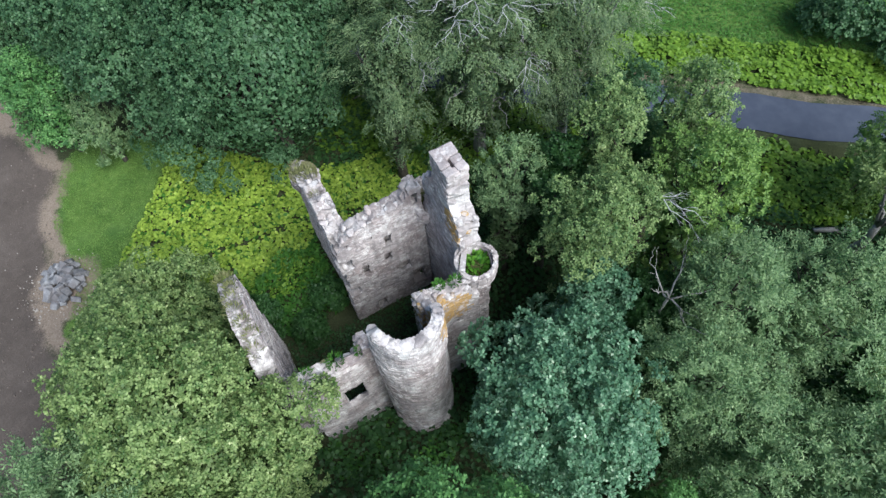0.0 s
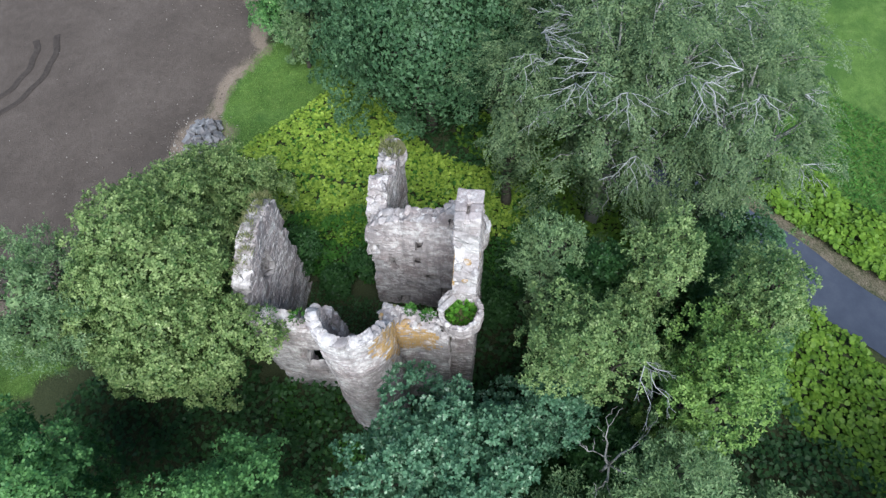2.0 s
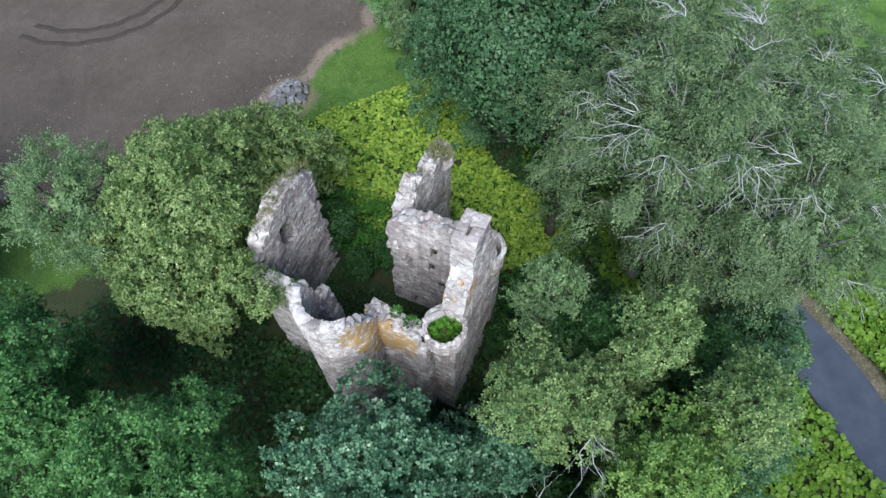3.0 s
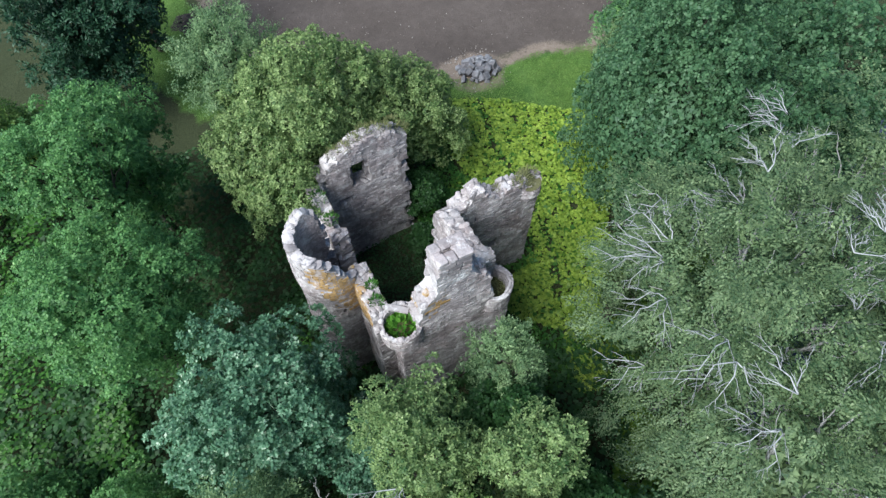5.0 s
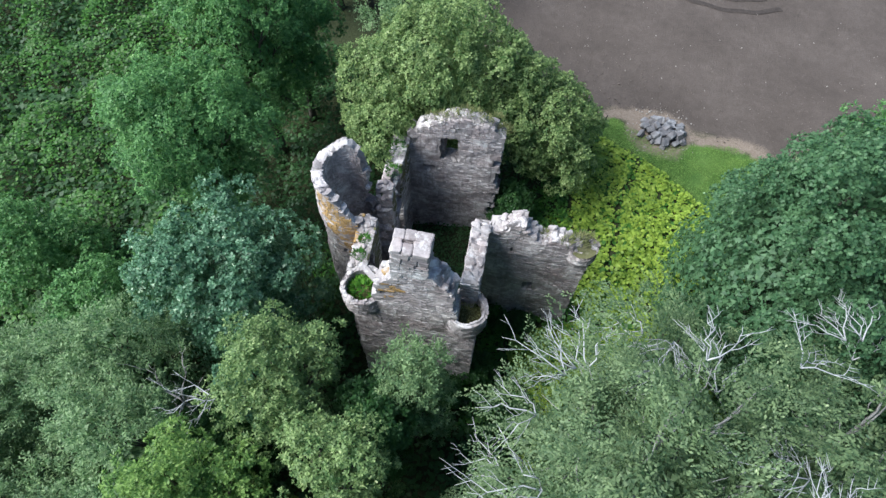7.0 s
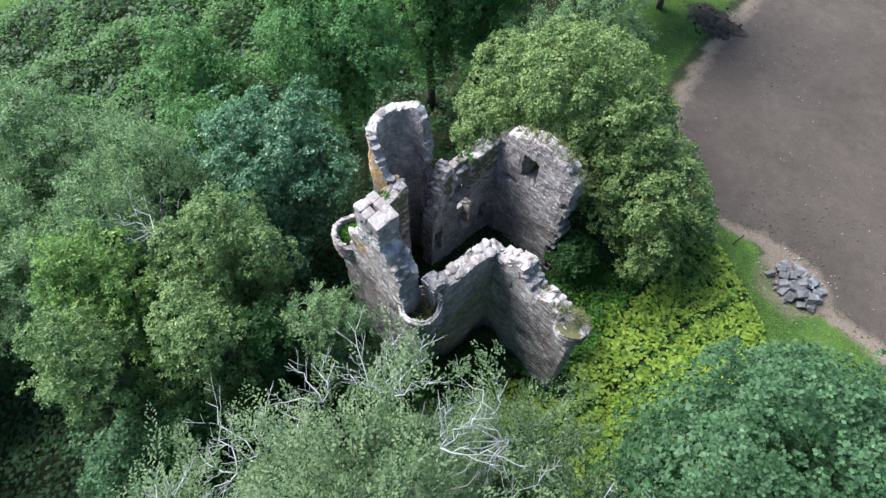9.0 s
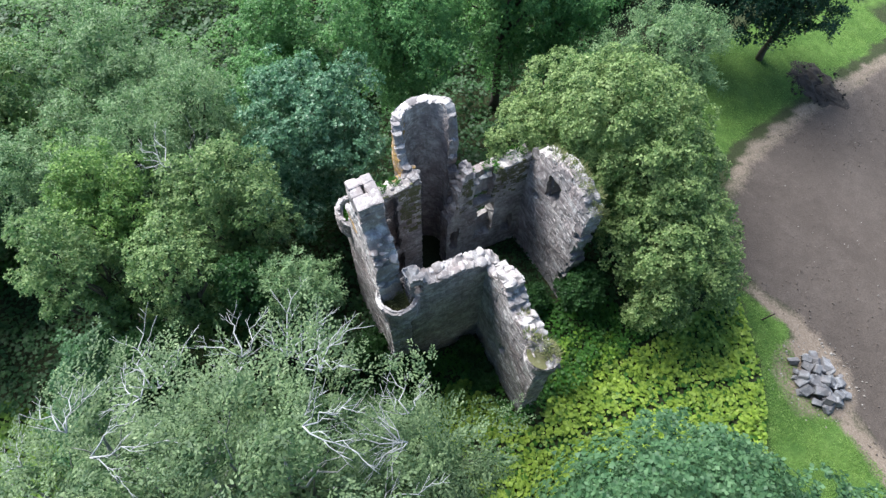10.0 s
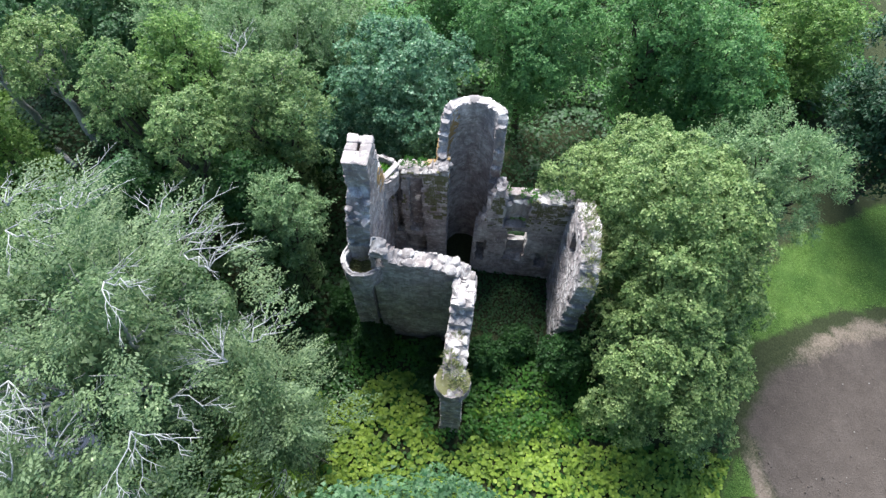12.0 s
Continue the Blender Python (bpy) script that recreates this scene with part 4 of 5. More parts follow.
def tree(species, x, y, lobes, label, base=None, trunk=None, coarse=1.0, bare=0, name="tree", bark=None, heart=True):
    """A tree: tapered trunk, limbs to every lobe, a crown of clumped leaves, and pale dead branches where some show."""
    leaf, aspect, sprig, per, puff, droop, style, holes, depth, mat, own_bark = KINDS[species]
    bark = bark or own_bark
    z0 = float(ground_z(np.array([x]), np.array([y]))[0]) if base is None else base
    t = thing(name, (x, y, z0), label, name, "elder bushes round the ruin" if species == "bush" and name == "bush" else "bushes in the meadow" if name == "bush" else {"bush": "dark elder", "bluish": "blue-green"}.get(species, species) + " trees")
    full = [(x + a, y + b, c + random.uniform(-0.2, 0.2), r, h * random.uniform(0.95, 1.1)) for a, b, c, r, h in lobes]
    high = max(l[2] for l in full)
    girth = 0.05 + 0.022 * high if trunk is None else trunk
    crotch = Vector((x, y, z0 + (high - z0) * 0.5))
    pieces = [tube(limb_path((x, y, z0 - 0.3), crotch, 0, 0.15), [girth * k for k in (1.25, 1.0, 0.9, 0.85, 0.8, 0.7)], 8)]
    for l in full:
        end = Vector(l[:3]) + Vector((0, 0, l[4] * 0.1))
        path = limb_path(crotch - Vector((0, 0, 0.3)), end, 0.3, 0.3)
        pieces.append(tube(path, [girth * 0.42 * k for k in (1, 0.85, 0.7, 0.5, 0.35, 0.15)], 4))
        for _ in range(2):
            v = Vector((random.gauss(0, 1), random.gauss(0, 1), random.uniform(-0.2, 1))).normalized()
            tip = Vector(l[:3]) + Vector((v.x * l[3], v.y * l[3], v.z * l[4])) * 0.74
            pieces.append(tube(limb_path(path[3], tip, 0.2, 0.15), [girth * 0.16 * k for k in (1, 0.8, 0.6, 0.45, 0.3, 0.1)], 3))
    part("trunk", mesh_data("trunk", *joined(pieces), [bark], smooth=True), t)
    for _ in range(bare):
        l = random.choice(full[:max(3, len(full) * 2 // 3)])
        a = math.atan2(l[1] - y, l[0] - x) + random.gauss(0, 0.7)
        rise = random.uniform(0.6, 1.35)
        p0 = Vector((l[0] + 0.85 * l[3] * math.cos(rise) * math.cos(a), l[1] + 0.85 * l[3] * math.cos(rise) * math.sin(a), l[2] + l[4] * 0.99 * math.sin(rise)))
        ahead = Vector((math.cos(a) * math.sin(rise + 0.35), math.sin(a) * math.sin(rise + 0.35), -math.cos(rise + 0.35))).normalized()
        across = Vector((-math.sin(a), math.cos(a), 0))
        twigs = []
        for fan in ((0.0, 1.0), (random.uniform(0.5, 1.1), 0.8), (-random.uniform(0.5, 1.1), 0.9)):
            go = (ahead + across * fan[0] + Vector((0, 0, random.uniform(-0.05, 0.2)))).normalized()
            reach = fan[1] * random.uniform(1.2, 2.5)
            main = limb_path(p0, p0 + go * reach, 0.22, 0.16)
            twigs.append(tube(main, [0.027, 0.023, 0.019, 0.015, 0.011, 0.005], 5))
            for q in range(1, 5):
                turn = across * random.uniform(0.45, 0.8) * (1 if q % 2 else -1)
                e = main[q] + (go + turn + Vector((0, 0, random.uniform(-0.1, 0.3)))) * reach * random.uniform(0.22, 0.40)
                fork = limb_path(main[q], e, 0.05, 0.03)
                twigs.append(tube(fork, [0.014, 0.012, 0.010, 0.009, 0.007, 0.004], 3))
                for w in (2, 3):
                    tip = fork[w] + (go + across * random.uniform(-0.8, 0.8) + Vector((0, 0, random.uniform(0, 0.3)))) * 0.32
                    twigs.append(tube([fork[w], fork[w].lerp(tip, 0.5), tip], [0.010, 0.008, 0.004], 3))
        part("bare_branch", mesh_data("bare_branch", *joined(twigs), [BARE_BARK], smooth=True), t, "pale leafless branch")
    puff *= 0.6 + 0.4 * coarse
    part("crown", quads_data("crown", crown_leaves(full, leaf * coarse, aspect, sprig * coarse, per, puff, droop, style, holes, depth), mat), t)
    part("inner_crown", quads_data("inner_crown", inner_leaves(x, y, z0, high, full, leaf * coarse, puff, heart), mat), t, "shaded leaves inside the crown")
    return t


def lobed(r, top, count, spread=0.55, seed=1, flat=0.85, drop=2.2):
    """Uneven lobes of a crown: a few high ones off the middle, a ring below them and a lower skirt."""
    q = random.Random(seed)
    out = []
    a0 = q.uniform(0, 6.28)
    for i in range(3):
        a = a0 + i * 2.1 + q.uniform(-0.4, 0.4)
        s = r * q.uniform(0.36, 0.46)
        d = r * q.uniform(0.14, 0.34)
        out.append((d * math.cos(a), d * math.sin(a), top - s * flat - drop * 0.45 * i * q.uniform(0.3, 1.0), s, s * flat * q.uniform(0.95, 1.25)))
    for i in range(count + 1):
        a = a0 + 2 * math.pi * i / (count + 1) + q.uniform(-0.3, 0.3)
        s = r * q.uniform(0.28, 0.44)
        d = r * spread * q.uniform(0.85, 1.22)
        out.append((d * math.cos(a), d * math.sin(a), top - s * flat - drop * q.uniform(0.45, 1.25), s, s * flat * q.uniform(0.9, 1.3)))
    for i in range(count):
        a = a0 + 2 * math.pi * (i + 0.5) / count + q.uniform(-0.3, 0.3)
        s = r * q.uniform(0.26, 0.42)
        d = r * spread * q.uniform(0.95, 1.35)
        out.append((d * math.cos(a), d * math.sin(a), top - drop * q.uniform(1.5, 2.5) - s, s, s * 1.15))
    if top > 10:
        for i in range(5):
            a = a0 + 2 * math.pi * i / 5 + q.uniform(-0.4, 0.4)
            s = r * q.uniform(0.24, 0.34)
            d = r * spread * q.uniform(0.7, 1.2)
            out.append((d * math.cos(a), d * math.sin(a), top * q.uniform(0.28, 0.42), s, s * 1.2))
    return out


def at(x, y, lobes):
    """Lobes given in the world, brought to a trunk at x, y."""
    return [(a - x, b - y, c, r, h) for a, b, c, r, h in lobes]


SYC = "dense dark green sycamore with broad leaves"
ASH = "tall fresh green ash with feathery crown"
SAGE = "pale sage-green tree with loose crown"
BIRCH = "large silver birch with drooping grey-green sprays"
tree("maple", -2.6, 12.0, at(-2.6, 12.0, [(-2.4, 11.4, 10.0, 3.1, 3.1), (-5.0, 10.8, 9.0, 2.7, 2.6), (-4.6, 8.4, 7.9, 1.8, 1.7), (-4.7, 7.0, 8.2, 1.4, 1.3), (-4.3, 6.2, 7.5, 1.0, 0.9), (-0.8, 12.9, 10.0, 2.7, 2.7), (-4.2, 13.1, 8.9, 2.2, 2.3), (1.4, 12.3, 8.7, 2.6, 2.4),
      (-5.6, 12.2, 6.5, 2.0, 2.3), (-2.5, 9.6, 8.6, 2.0, 2.0), (0.3, 10.4, 7.6, 1.9, 1.9), (-5.5, 9.0, 5.5, 1.9, 2.0), (-1.9, 14.2, 7.5, 2.2, 2.4), (1.2, 14.2, 7.8, 2.3, 2.4)]), "broad maple with pale yellow-green crown beside the ruin")
tree("maple", 5.0, 12.4, at(5.0, 12.4, [(4.4, 11.6, 7.0, 2.7, 2.6), (6.2, 12.8, 5.4, 2.1, 2.2), (5.0, 14.2, 4.9, 2.2, 2.1), (6.2, 10.2, 4.6, 1.9, 1.9), (3.7, 9.9, 5.8, 1.6, 1.7), (3.2, 13.4, 6.8, 2.2, 2.0), (6.5, 14.4, 3.4, 1.7, 1.9), (6.2, 11.0, 2.8, 1.5, 1.7), (3.8, 15.6, 3.5, 1.6, 1.8)]), "rounded green maple at the edge of the soil")
tree("willow", -4.4, 16.7, lobed(3.5, 13.5, 6, seed=4), "grey-green willow behind the maple")
tree("ash", -14.4, 4.0, lobed(4.3, 13.4, 8, seed=5), ASH)
tree("ash", -14.0, 11.4, lobed(3.7, 14.4, 7, seed=6), ASH)
tree("ash", -12.6, 14.9, lobed(3.3, 12.2, 6, seed=7), ASH)
tree("bluish", -9.8, -3.5, lobed(4.2, 11.9, 8, seed=8) + at(-9.8, -3.5, [(-6.6, -6.4, 6.0, 1.6, 1.6), (-6.6, -8.4, 7.2, 1.6, 1.6), (-12.4, -2.8, 8.0, 1.9, 1.9)]), "blue-green tree with upright leaf sprays")
tree("sage", -4.4, -9.2, lobed(2.7, 14.2, 6, seed=9, drop=1.8), SAGE, bare=1)
tree("sage", -0.9, -11.9, lobed(1.85, 15.0, 5, seed=31, drop=1.8), SAGE)
tree("fresh", -5.6, -13.8, lobed(2.15, 15.5, 6, seed=11, drop=1.8), "fresh yellow-green tree with a loose crown")
tree("sage", -2.5, -15.4, lobed(2.0, 15.8, 5, seed=10, drop=1.8), SAGE)
tree("bush", 0.6, -14.4, lobed(1.8, 11.6, 5, seed=54), "dark green tree between the pale ones")
tree("willow", 0.8, -7.6, lobed(1.95, 12.5, 6, seed=12), "slender grey-green tree against the gable")
tree("bush", -0.4, -9.6, lobed(1.7, 11.8, 5, seed=53), "dark green tree between the pale ones")
tree("sycamore", -1.0, -17.4, lobed(2.6, 9.6, 5, seed=55), SYC)
tree("sycamore", 3.2, -17.2, lobed(2.3, 10.4, 6, seed=81), SYC)
tree("bush", -8.0, -10.6, lobed(2.5, 8.0, 6, seed=56), "dark green tree between the pale ones")
tree("willow", -9.6, -12.8, lobed(2.7, 13.2, 6, seed=57), "pale grey-green willow with an upright crown")
tree("birch", 9.6, -11.1, lobed(5.7, 19.5, 9, seed=13, drop=2.8) + at(9.6, -11.1, [(7.0, -9.2, 11.4, 2.1, 2.4), (6.3, -11.7, 10.0, 2.2, 2.6), (8.0, -8.1, 7.6, 2.0, 2.4), (6.6, -10.4, 6.0, 2.1, 2.3), (6.4, -13.5, 7.4, 2.1, 2.4), (9.2, -7.4, 11.2, 1.9, 2.2)]), BIRCH, bare=19)
tree("birch", 17.4, -9.2, lobed(5.6, 17.0, 8, seed=14), BIRCH, coarse=1.2, bare=7)
tree("birch", 7.4, -16.4, lobed(4.4, 17.2, 7, seed=32), BIRCH, bare=6)
tree("birch", 10.4, -5.2, at(10.4, -5.2, [(11.2, -4.7, 11.0, 1.7, 1.7), (10.1, -5.7, 13.4, 1.9, 1.9), (11.7, -4.5, 7.8, 1.9, 2.2), (9.2, -6.2, 9.6, 2.0, 2.2), (9.1, -6.0, 5.8, 1.8, 2.0), (11.4, -3.9, 12.2, 1.0, 1.1)]), "young silver birch with bare pale twigs", bare=5, bark=BARK)
tree("sycamore", 17.0, 0.9, at(17.0, 0.9, [(a, b, c, r * 0.92, h * 0.95) for a, b, c, r, h in ((16.9, 1.4, 16.4, 2.6, 2.6), (15.7, -0.6, 14.8, 2.4, 2.6), (15.8, 3.2, 12.2, 2.3, 2.4), (18.8, 2.8, 14.2, 2.6, 2.6), (17.6, -2.0, 13.4, 2.6, 2.5), (15.2, 0.9, 10.6, 2.0, 2.2),
      (15.6, -2.4, 10.2, 2.0, 2.2), (16.5, 4.7, 9.0, 2.2, 2.3), (15.0, 3.0, 6.8, 1.8, 2.0), (14.6, 0.4, 6.6, 1.7, 1.9), (14.6, -2.0, 6.2, 1.7, 1.9), (19.8, -0.4, 11.6, 2.6, 2.6), (19.6, 4.8, 10.2, 2.4, 2.4), (16.9, 6.2, 5.4, 1.8, 1.9), (14.2, 2.2, 3.6, 1.4, 1.5), (16.1, 6.6, 2.6, 1.5, 1.7), (17.7, 7.5, 4.2, 1.9, 2.1), (19.5, 7.7, 5.5, 2.1, 2.4), (21.0, 8.0, 4.6, 1.9, 2.1))]), SYC)
tree("sycamore", 22.4, 5.6, lobed(4.8, 13.6, 7, seed=16), SYC, coarse=1.15)
tree("sycamore", 18.4, -3.6, lobed(4.0, 12.4, 6, seed=17), SYC)
tree("willow", 22.8, 12.2, lobed(1.9, 6.4, 4, seed=18), "small grey-green willow at the edge of the grass")
tree("sycamore", 26.6, 8.0, lobed(4.6, 12.5, 6, seed=19), SYC, coarse=1.2)
tree("sycamore", 27.5, 0.0, lobed(5.0, 13.0, 6, seed=33), SYC, coarse=1.5)
tree("sycamore", 22.5, -3.5, lobed(4.6, 13.0, 6, seed=34), SYC, coarse=1.5)
tree("ash", 25.6, 14.8, lobed(2.8, 8.4, 5, seed=20), "round fresh green ash by the soil")
tree("sycamore", 33.0, 9.0, lobed(5.0, 13.0, 6, seed=35), SYC, coarse=1.5)
tree("willow", -12.4, -9.2, lobed(3.2, 12.0, 6, seed=21), "pale grey-green willow among the shrubs")
tree("willow", -16.2, -10.4, lobed(3.6, 10.0, 7, seed=22), "pale grey-green willow among the shrubs")
tree("ash", -17.6, -5.0, lobed(3.0, 7.2, 6, seed=23), "low fresh green ash among shrubs", coarse=1.1)
tree("willow", -12.2, -17.0, lobed(3.8, 11.4, 6, seed=24), "pale grey-green willow among the shrubs", coarse=1.15)
tree("willow", -19.4, -13.5, lobed(4.6, 11.0, 6, seed=25), "pale grey-green willow among the shrubs", coarse=1.2)
tree("fresh", -22.0, 24.0, lobed(4.4, 8.0, 6, seed=28), "rough yellow-green sallow beyond the yews", coarse=1.5)
tree("ash", -24.5, -2.0, lobed(3.6, 6.0, 5, seed=29), "low fresh green ash among shrubs", coarse=1.3)


def dead_tree(x, y, fork, label):
    """A bare bleached snag: a leaning stem that forks into crooked limbs and twigs."""
    z0 = float(ground_z(np.array([x]), np.array([y]))[0])
    t = thing("dead_tree", (x, y, z0), label, "tree")
    top = Vector((x + 0.2, y - 0.1, fork))
    part("trunk", mesh_data("trunk", *tube(limb_path((x, y, z0 - 0.2), top, 0, 0.12), [0.13, 0.11, 0.10, 0.09, 0.08, 0.07], 7), [PALE_BARK], smooth=True), t)
    for a, out, up in ((0.3, 1.5, 1.6), (1.5, 1.3, 2.1), (2.7, 1.9, 1.1), (4.2, 2.1, 0.8), (5.4, 1.4, 1.8)):
        end = top + Vector((out * math.cos(a), out * math.sin(a), up))
        main = limb_path(top - Vector((0, 0, 0.1)), end, 0.2, 0.16)
        pieces = [tube(main, [0.055, 0.048, 0.040, 0.030, 0.022, 0.010], 5)]
        for q in (1, 2, 3, 4, 5):
            tip = main[q] + (end - top).normalized() * 0.5 + Vector((random.uniform(-0.6, 0.6), random.uniform(-0.6, 0.6), random.uniform(0.0, 0.5)))
            pieces.append(tube(limb_path(main[q], tip, 0.05, 0.06), [0.020, 0.017, 0.014, 0.011, 0.008, 0.004], 3))
        part("limb", mesh_data("limb", *joined(pieces), [PALE_BARK], smooth=True), t)


dead_tree(-8.9, -10.2, 9.0, "bleached dead tree with crooked bare limbs")


log = tube([Vector((-8.7, -29.4, -0.85)), Vector((-8.0, -28.4, -0.78)), Vector((-7.3, -27.3, -0.86))], [0.24, 0.20, 0.15], 8)
fallen = thing("fallen_log", (-8.0, -28.4, -1.1), "pale barkless log lying under the trees", "log")
part("stem", mesh_data("stem", *log, [PALE_BARK], smooth=True), fallen)


BUSH = "dense dark green elder bush at the foot of the ruin"
for k, (x, y, top, r) in enumerate(((2.6, 5.2, 1.9, 1.0), (3.7, 7.7, 3.9, 1.5), (3.8, 3.3, 2.4, 1.1), (3.7, 0.2, 1.3, 0.8), (5.6, 0.3, 1.5, 0.8), (3.5, -3.4, 2.3, 1.1), (1.6, -5.2, 2.6, 1.2))):
    tree("bush", x, y, lobed(r, top, 4, seed=60 + k, drop=0.7), BUSH, trunk=0.07, name="bush")
for x, y, r, top in ((5.0, -41.5, 3.2, 4.6), (0.5, -44.5, 3.4, 5.0), (9.0, -45.0, 2.4, 3.2)):
    tree("sycamore", x, y, lobed(r, top, 5, seed=int(70 + r * 10)), "dark green bush in the meadow beyond the lane", coarse=1.6, name="bush")
YEW = "dark spreading yew at the field's edge"
tree("yew", -11.2, 27.8, lobed(4.0, 12.0, 6, seed=41), YEW, coarse=1.3)
tree("yew", -13.6, 26.8, lobed(3.7, 12.8, 6, seed=42), YEW, coarse=1.3)
tree("yew", -8.6, 33.0, lobed(3.8, 11.0, 6, seed=43), YEW, coarse=1.4)
tree("sycamore", -10.2, -30.9, at(-10.2, -30.9, [(-10.4, -31.4, 10.0, 2.2, 1.9), (-12.4, -30.6, 9.2, 2.0, 1.8), (-9.0, -32.6, 9.0, 2.0, 1.8), (-11.6, -33.2, 9.6, 2.2, 1.9)]), "dark green sycamore on a bare pale trunk", coarse=1.4, trunk=0.26, bark=PALE_BARK, heart=False)
tree("fresh", -6.6, -31.2, lobed(2.4, 6.4, 5, seed=82), "small yellow-green tree by the lane", coarse=1.3)
tree("sycamore", 34.0, 16.0, lobed(3.8, 9.0, 5, seed=83), SYC, coarse=1.4)
tree("sycamore", 0.2, -18.6, lobed(2.2, 7.4, 5, seed=49), SYC, coarse=1.2)
tree("maple", -9.9, -26.8, at(-9.9, -26.8, [(-9.4, -25.8, 8.6, 1.5, 1.2), (-8.2, -25.4, 7.8, 1.3, 1.0), (-10.9, -26.4, 8.2, 1.4, 1.1), (-10.0, -28.0, 8.0, 1.4, 1.1), (-8.4, -26.8, 6.8, 1.0, 0.8), (-10.6, -24.8, 8.2, 1.2, 1.0)]), "yellow-green maple on a bare pale trunk", trunk=0.30, bark=PALE_BARK, heart=False)
tree("sycamore", -17.0, -33.0, lobed(4.2, 8.6, 6, seed=45), SYC, coarse=1.5)
tree("sycamore", -15.6, -25.5, lobed(4.2, 8.6, 6, seed=46), SYC, coarse=1.4)
tree("sage", -20.5, -21.0, lobed(4.6, 11.0, 6, seed=47), SAGE, coarse=1.6)
tree("birch", 20.6, -15.6, lobed(4.8, 14.6, 6, seed=85), BIRCH, coarse=1.3, bare=5)
tree("birch", 15.2, -18.4, lobed(5.0, 15.4, 6, seed=48), BIRCH, coarse=1.3, bare=5)


# ---- ground plants ----
def scatter(poly, n):
    """Random places inside a polygon."""
    p = np.array(poly)
    lo, hi = p.min(0), p.max(0)
    x, y = rng.uniform(lo[0], hi[0], n), rng.uniform(lo[1], hi[1], n)
    k = in_poly(x, y, list(poly))
    return x[k], y[k]


def humps(x, y, scale, seed):
    return np.array([noise.noise(Vector((a * scale, b * scale, seed))) for a, b in zip(x, y)]) * 0.5 + 0.5


INSIDE = [(-2.7, -2.8), (1.8, -2.8), (1.8, 2.3), (2.6, 6.9), (-2.7, 6.9)]
WALLS = [[(-4.0, -4.1), (3.1, -4.1), (3.1, 2.5), (1.7, 2.5), (1.7, -2.8), (-2.7, -2.8), (-2.7, 6.9), (3.1, 6.9), (3.1, 8.1), (-4.0, 8.1)], [(2.6, 1.0), (8.2, 1.0), (8.2, 2.4), (2.6, 2.4)]]


def carpet(name, label, category, poly, per_m2, mat, size, height, hump=0.5, scale=0.5, seed=1.0, sides=4, aspect=0.7, keep=None):
    """A cover of leaves over the ground, heaped into hummocks."""
    p = np.array(poly)
    area = (p[:, 0].max() - p[:, 0].min()) * (p[:, 1].max() - p[:, 1].min())
    x, y = scatter(poly, int(area * per_m2))
    ok = np.ones(len(x), dtype=bool)
    for w in WALLS:
        ok &= ~in_poly(x, y, w)
    ok &= np.hypot(x - TX, y - TY) > TR
    off = road_offset(x, y)
    ok &= (off < ROAD_NEAR - 0.1) | (off > ROAD_FAR + 0.3)
    if keep is not None:
        ok &= keep(x, y)
    x, y = x[ok], y[ok]
    hm = humps(x, y, scale, seed)
    z = ground_z(x, y) + height * ((1 - hump) + hump * smooth_step(0.25, 0.8, hm)) * rng.uniform(0.55, 1.0, len(x))
    P = np.stack([x, y, z], 1)
    a = rng.uniform(0, 2 * math.pi, len(x))
    N = unit(np.stack([rng.normal(0, 0.27, len(x)), rng.normal(0, 0.27, len(x)), np.ones(len(x))], 1))
    D = unit(np.cross(N, np.stack([np.cos(a), np.sin(a), np.zeros(len(x))], 1)))
    s = size * rng.uniform(0.55, 1.2, len(x))
    if sides == 4:
        v = leaf_quads(P, D, N, s, s * aspect)
    else:
        S = np.cross(D, N)
        ring = []
        for k in range(sides):
            t = 2 * math.pi * (k + 0.5) / sides
            rr = 0.5 * (0.78 if k == 0 else 1.0)
            ring.append(P + (D * math.cos(t) + S * math.sin(t)) * (s * rr)[:, None] - N * (s * 0.10 * (k % 2))[:, None])
        v = np.stack(ring, 1)
    return tagged(new(name, quads_data(name, v, mat)), label, category, kind="stuff")


PATH_LINE = [(12.6, 15.6), (12.0, 13.4), (11.2, 11.0), (11.0, 7.4), (10.7, 3.0), (10.0, 0.2), (8.6, -2.4)]


def off_path(x, y):
    """Most leaves of the butterbur stay clear of a narrow trodden line."""
    d = np.full(len(x), 1e9)
    for (ax, ay), (bx, by) in zip(PATH_LINE, PATH_LINE[1:]):
        t = np.clip(((x - ax) * (bx - ax) + (y - ay) * (by - ay)) / ((bx - ax) ** 2 + (by - ay) ** 2), 0, 1)
        d = np.minimum(d, np.hypot(x - ax - t * (bx - ax), y - ay - t * (by - ay)))
    return (d > 0.12 + 0.35 * humps(x, y, 0.9, 31.0)) | (rng.random(len(x)) < 0.22)


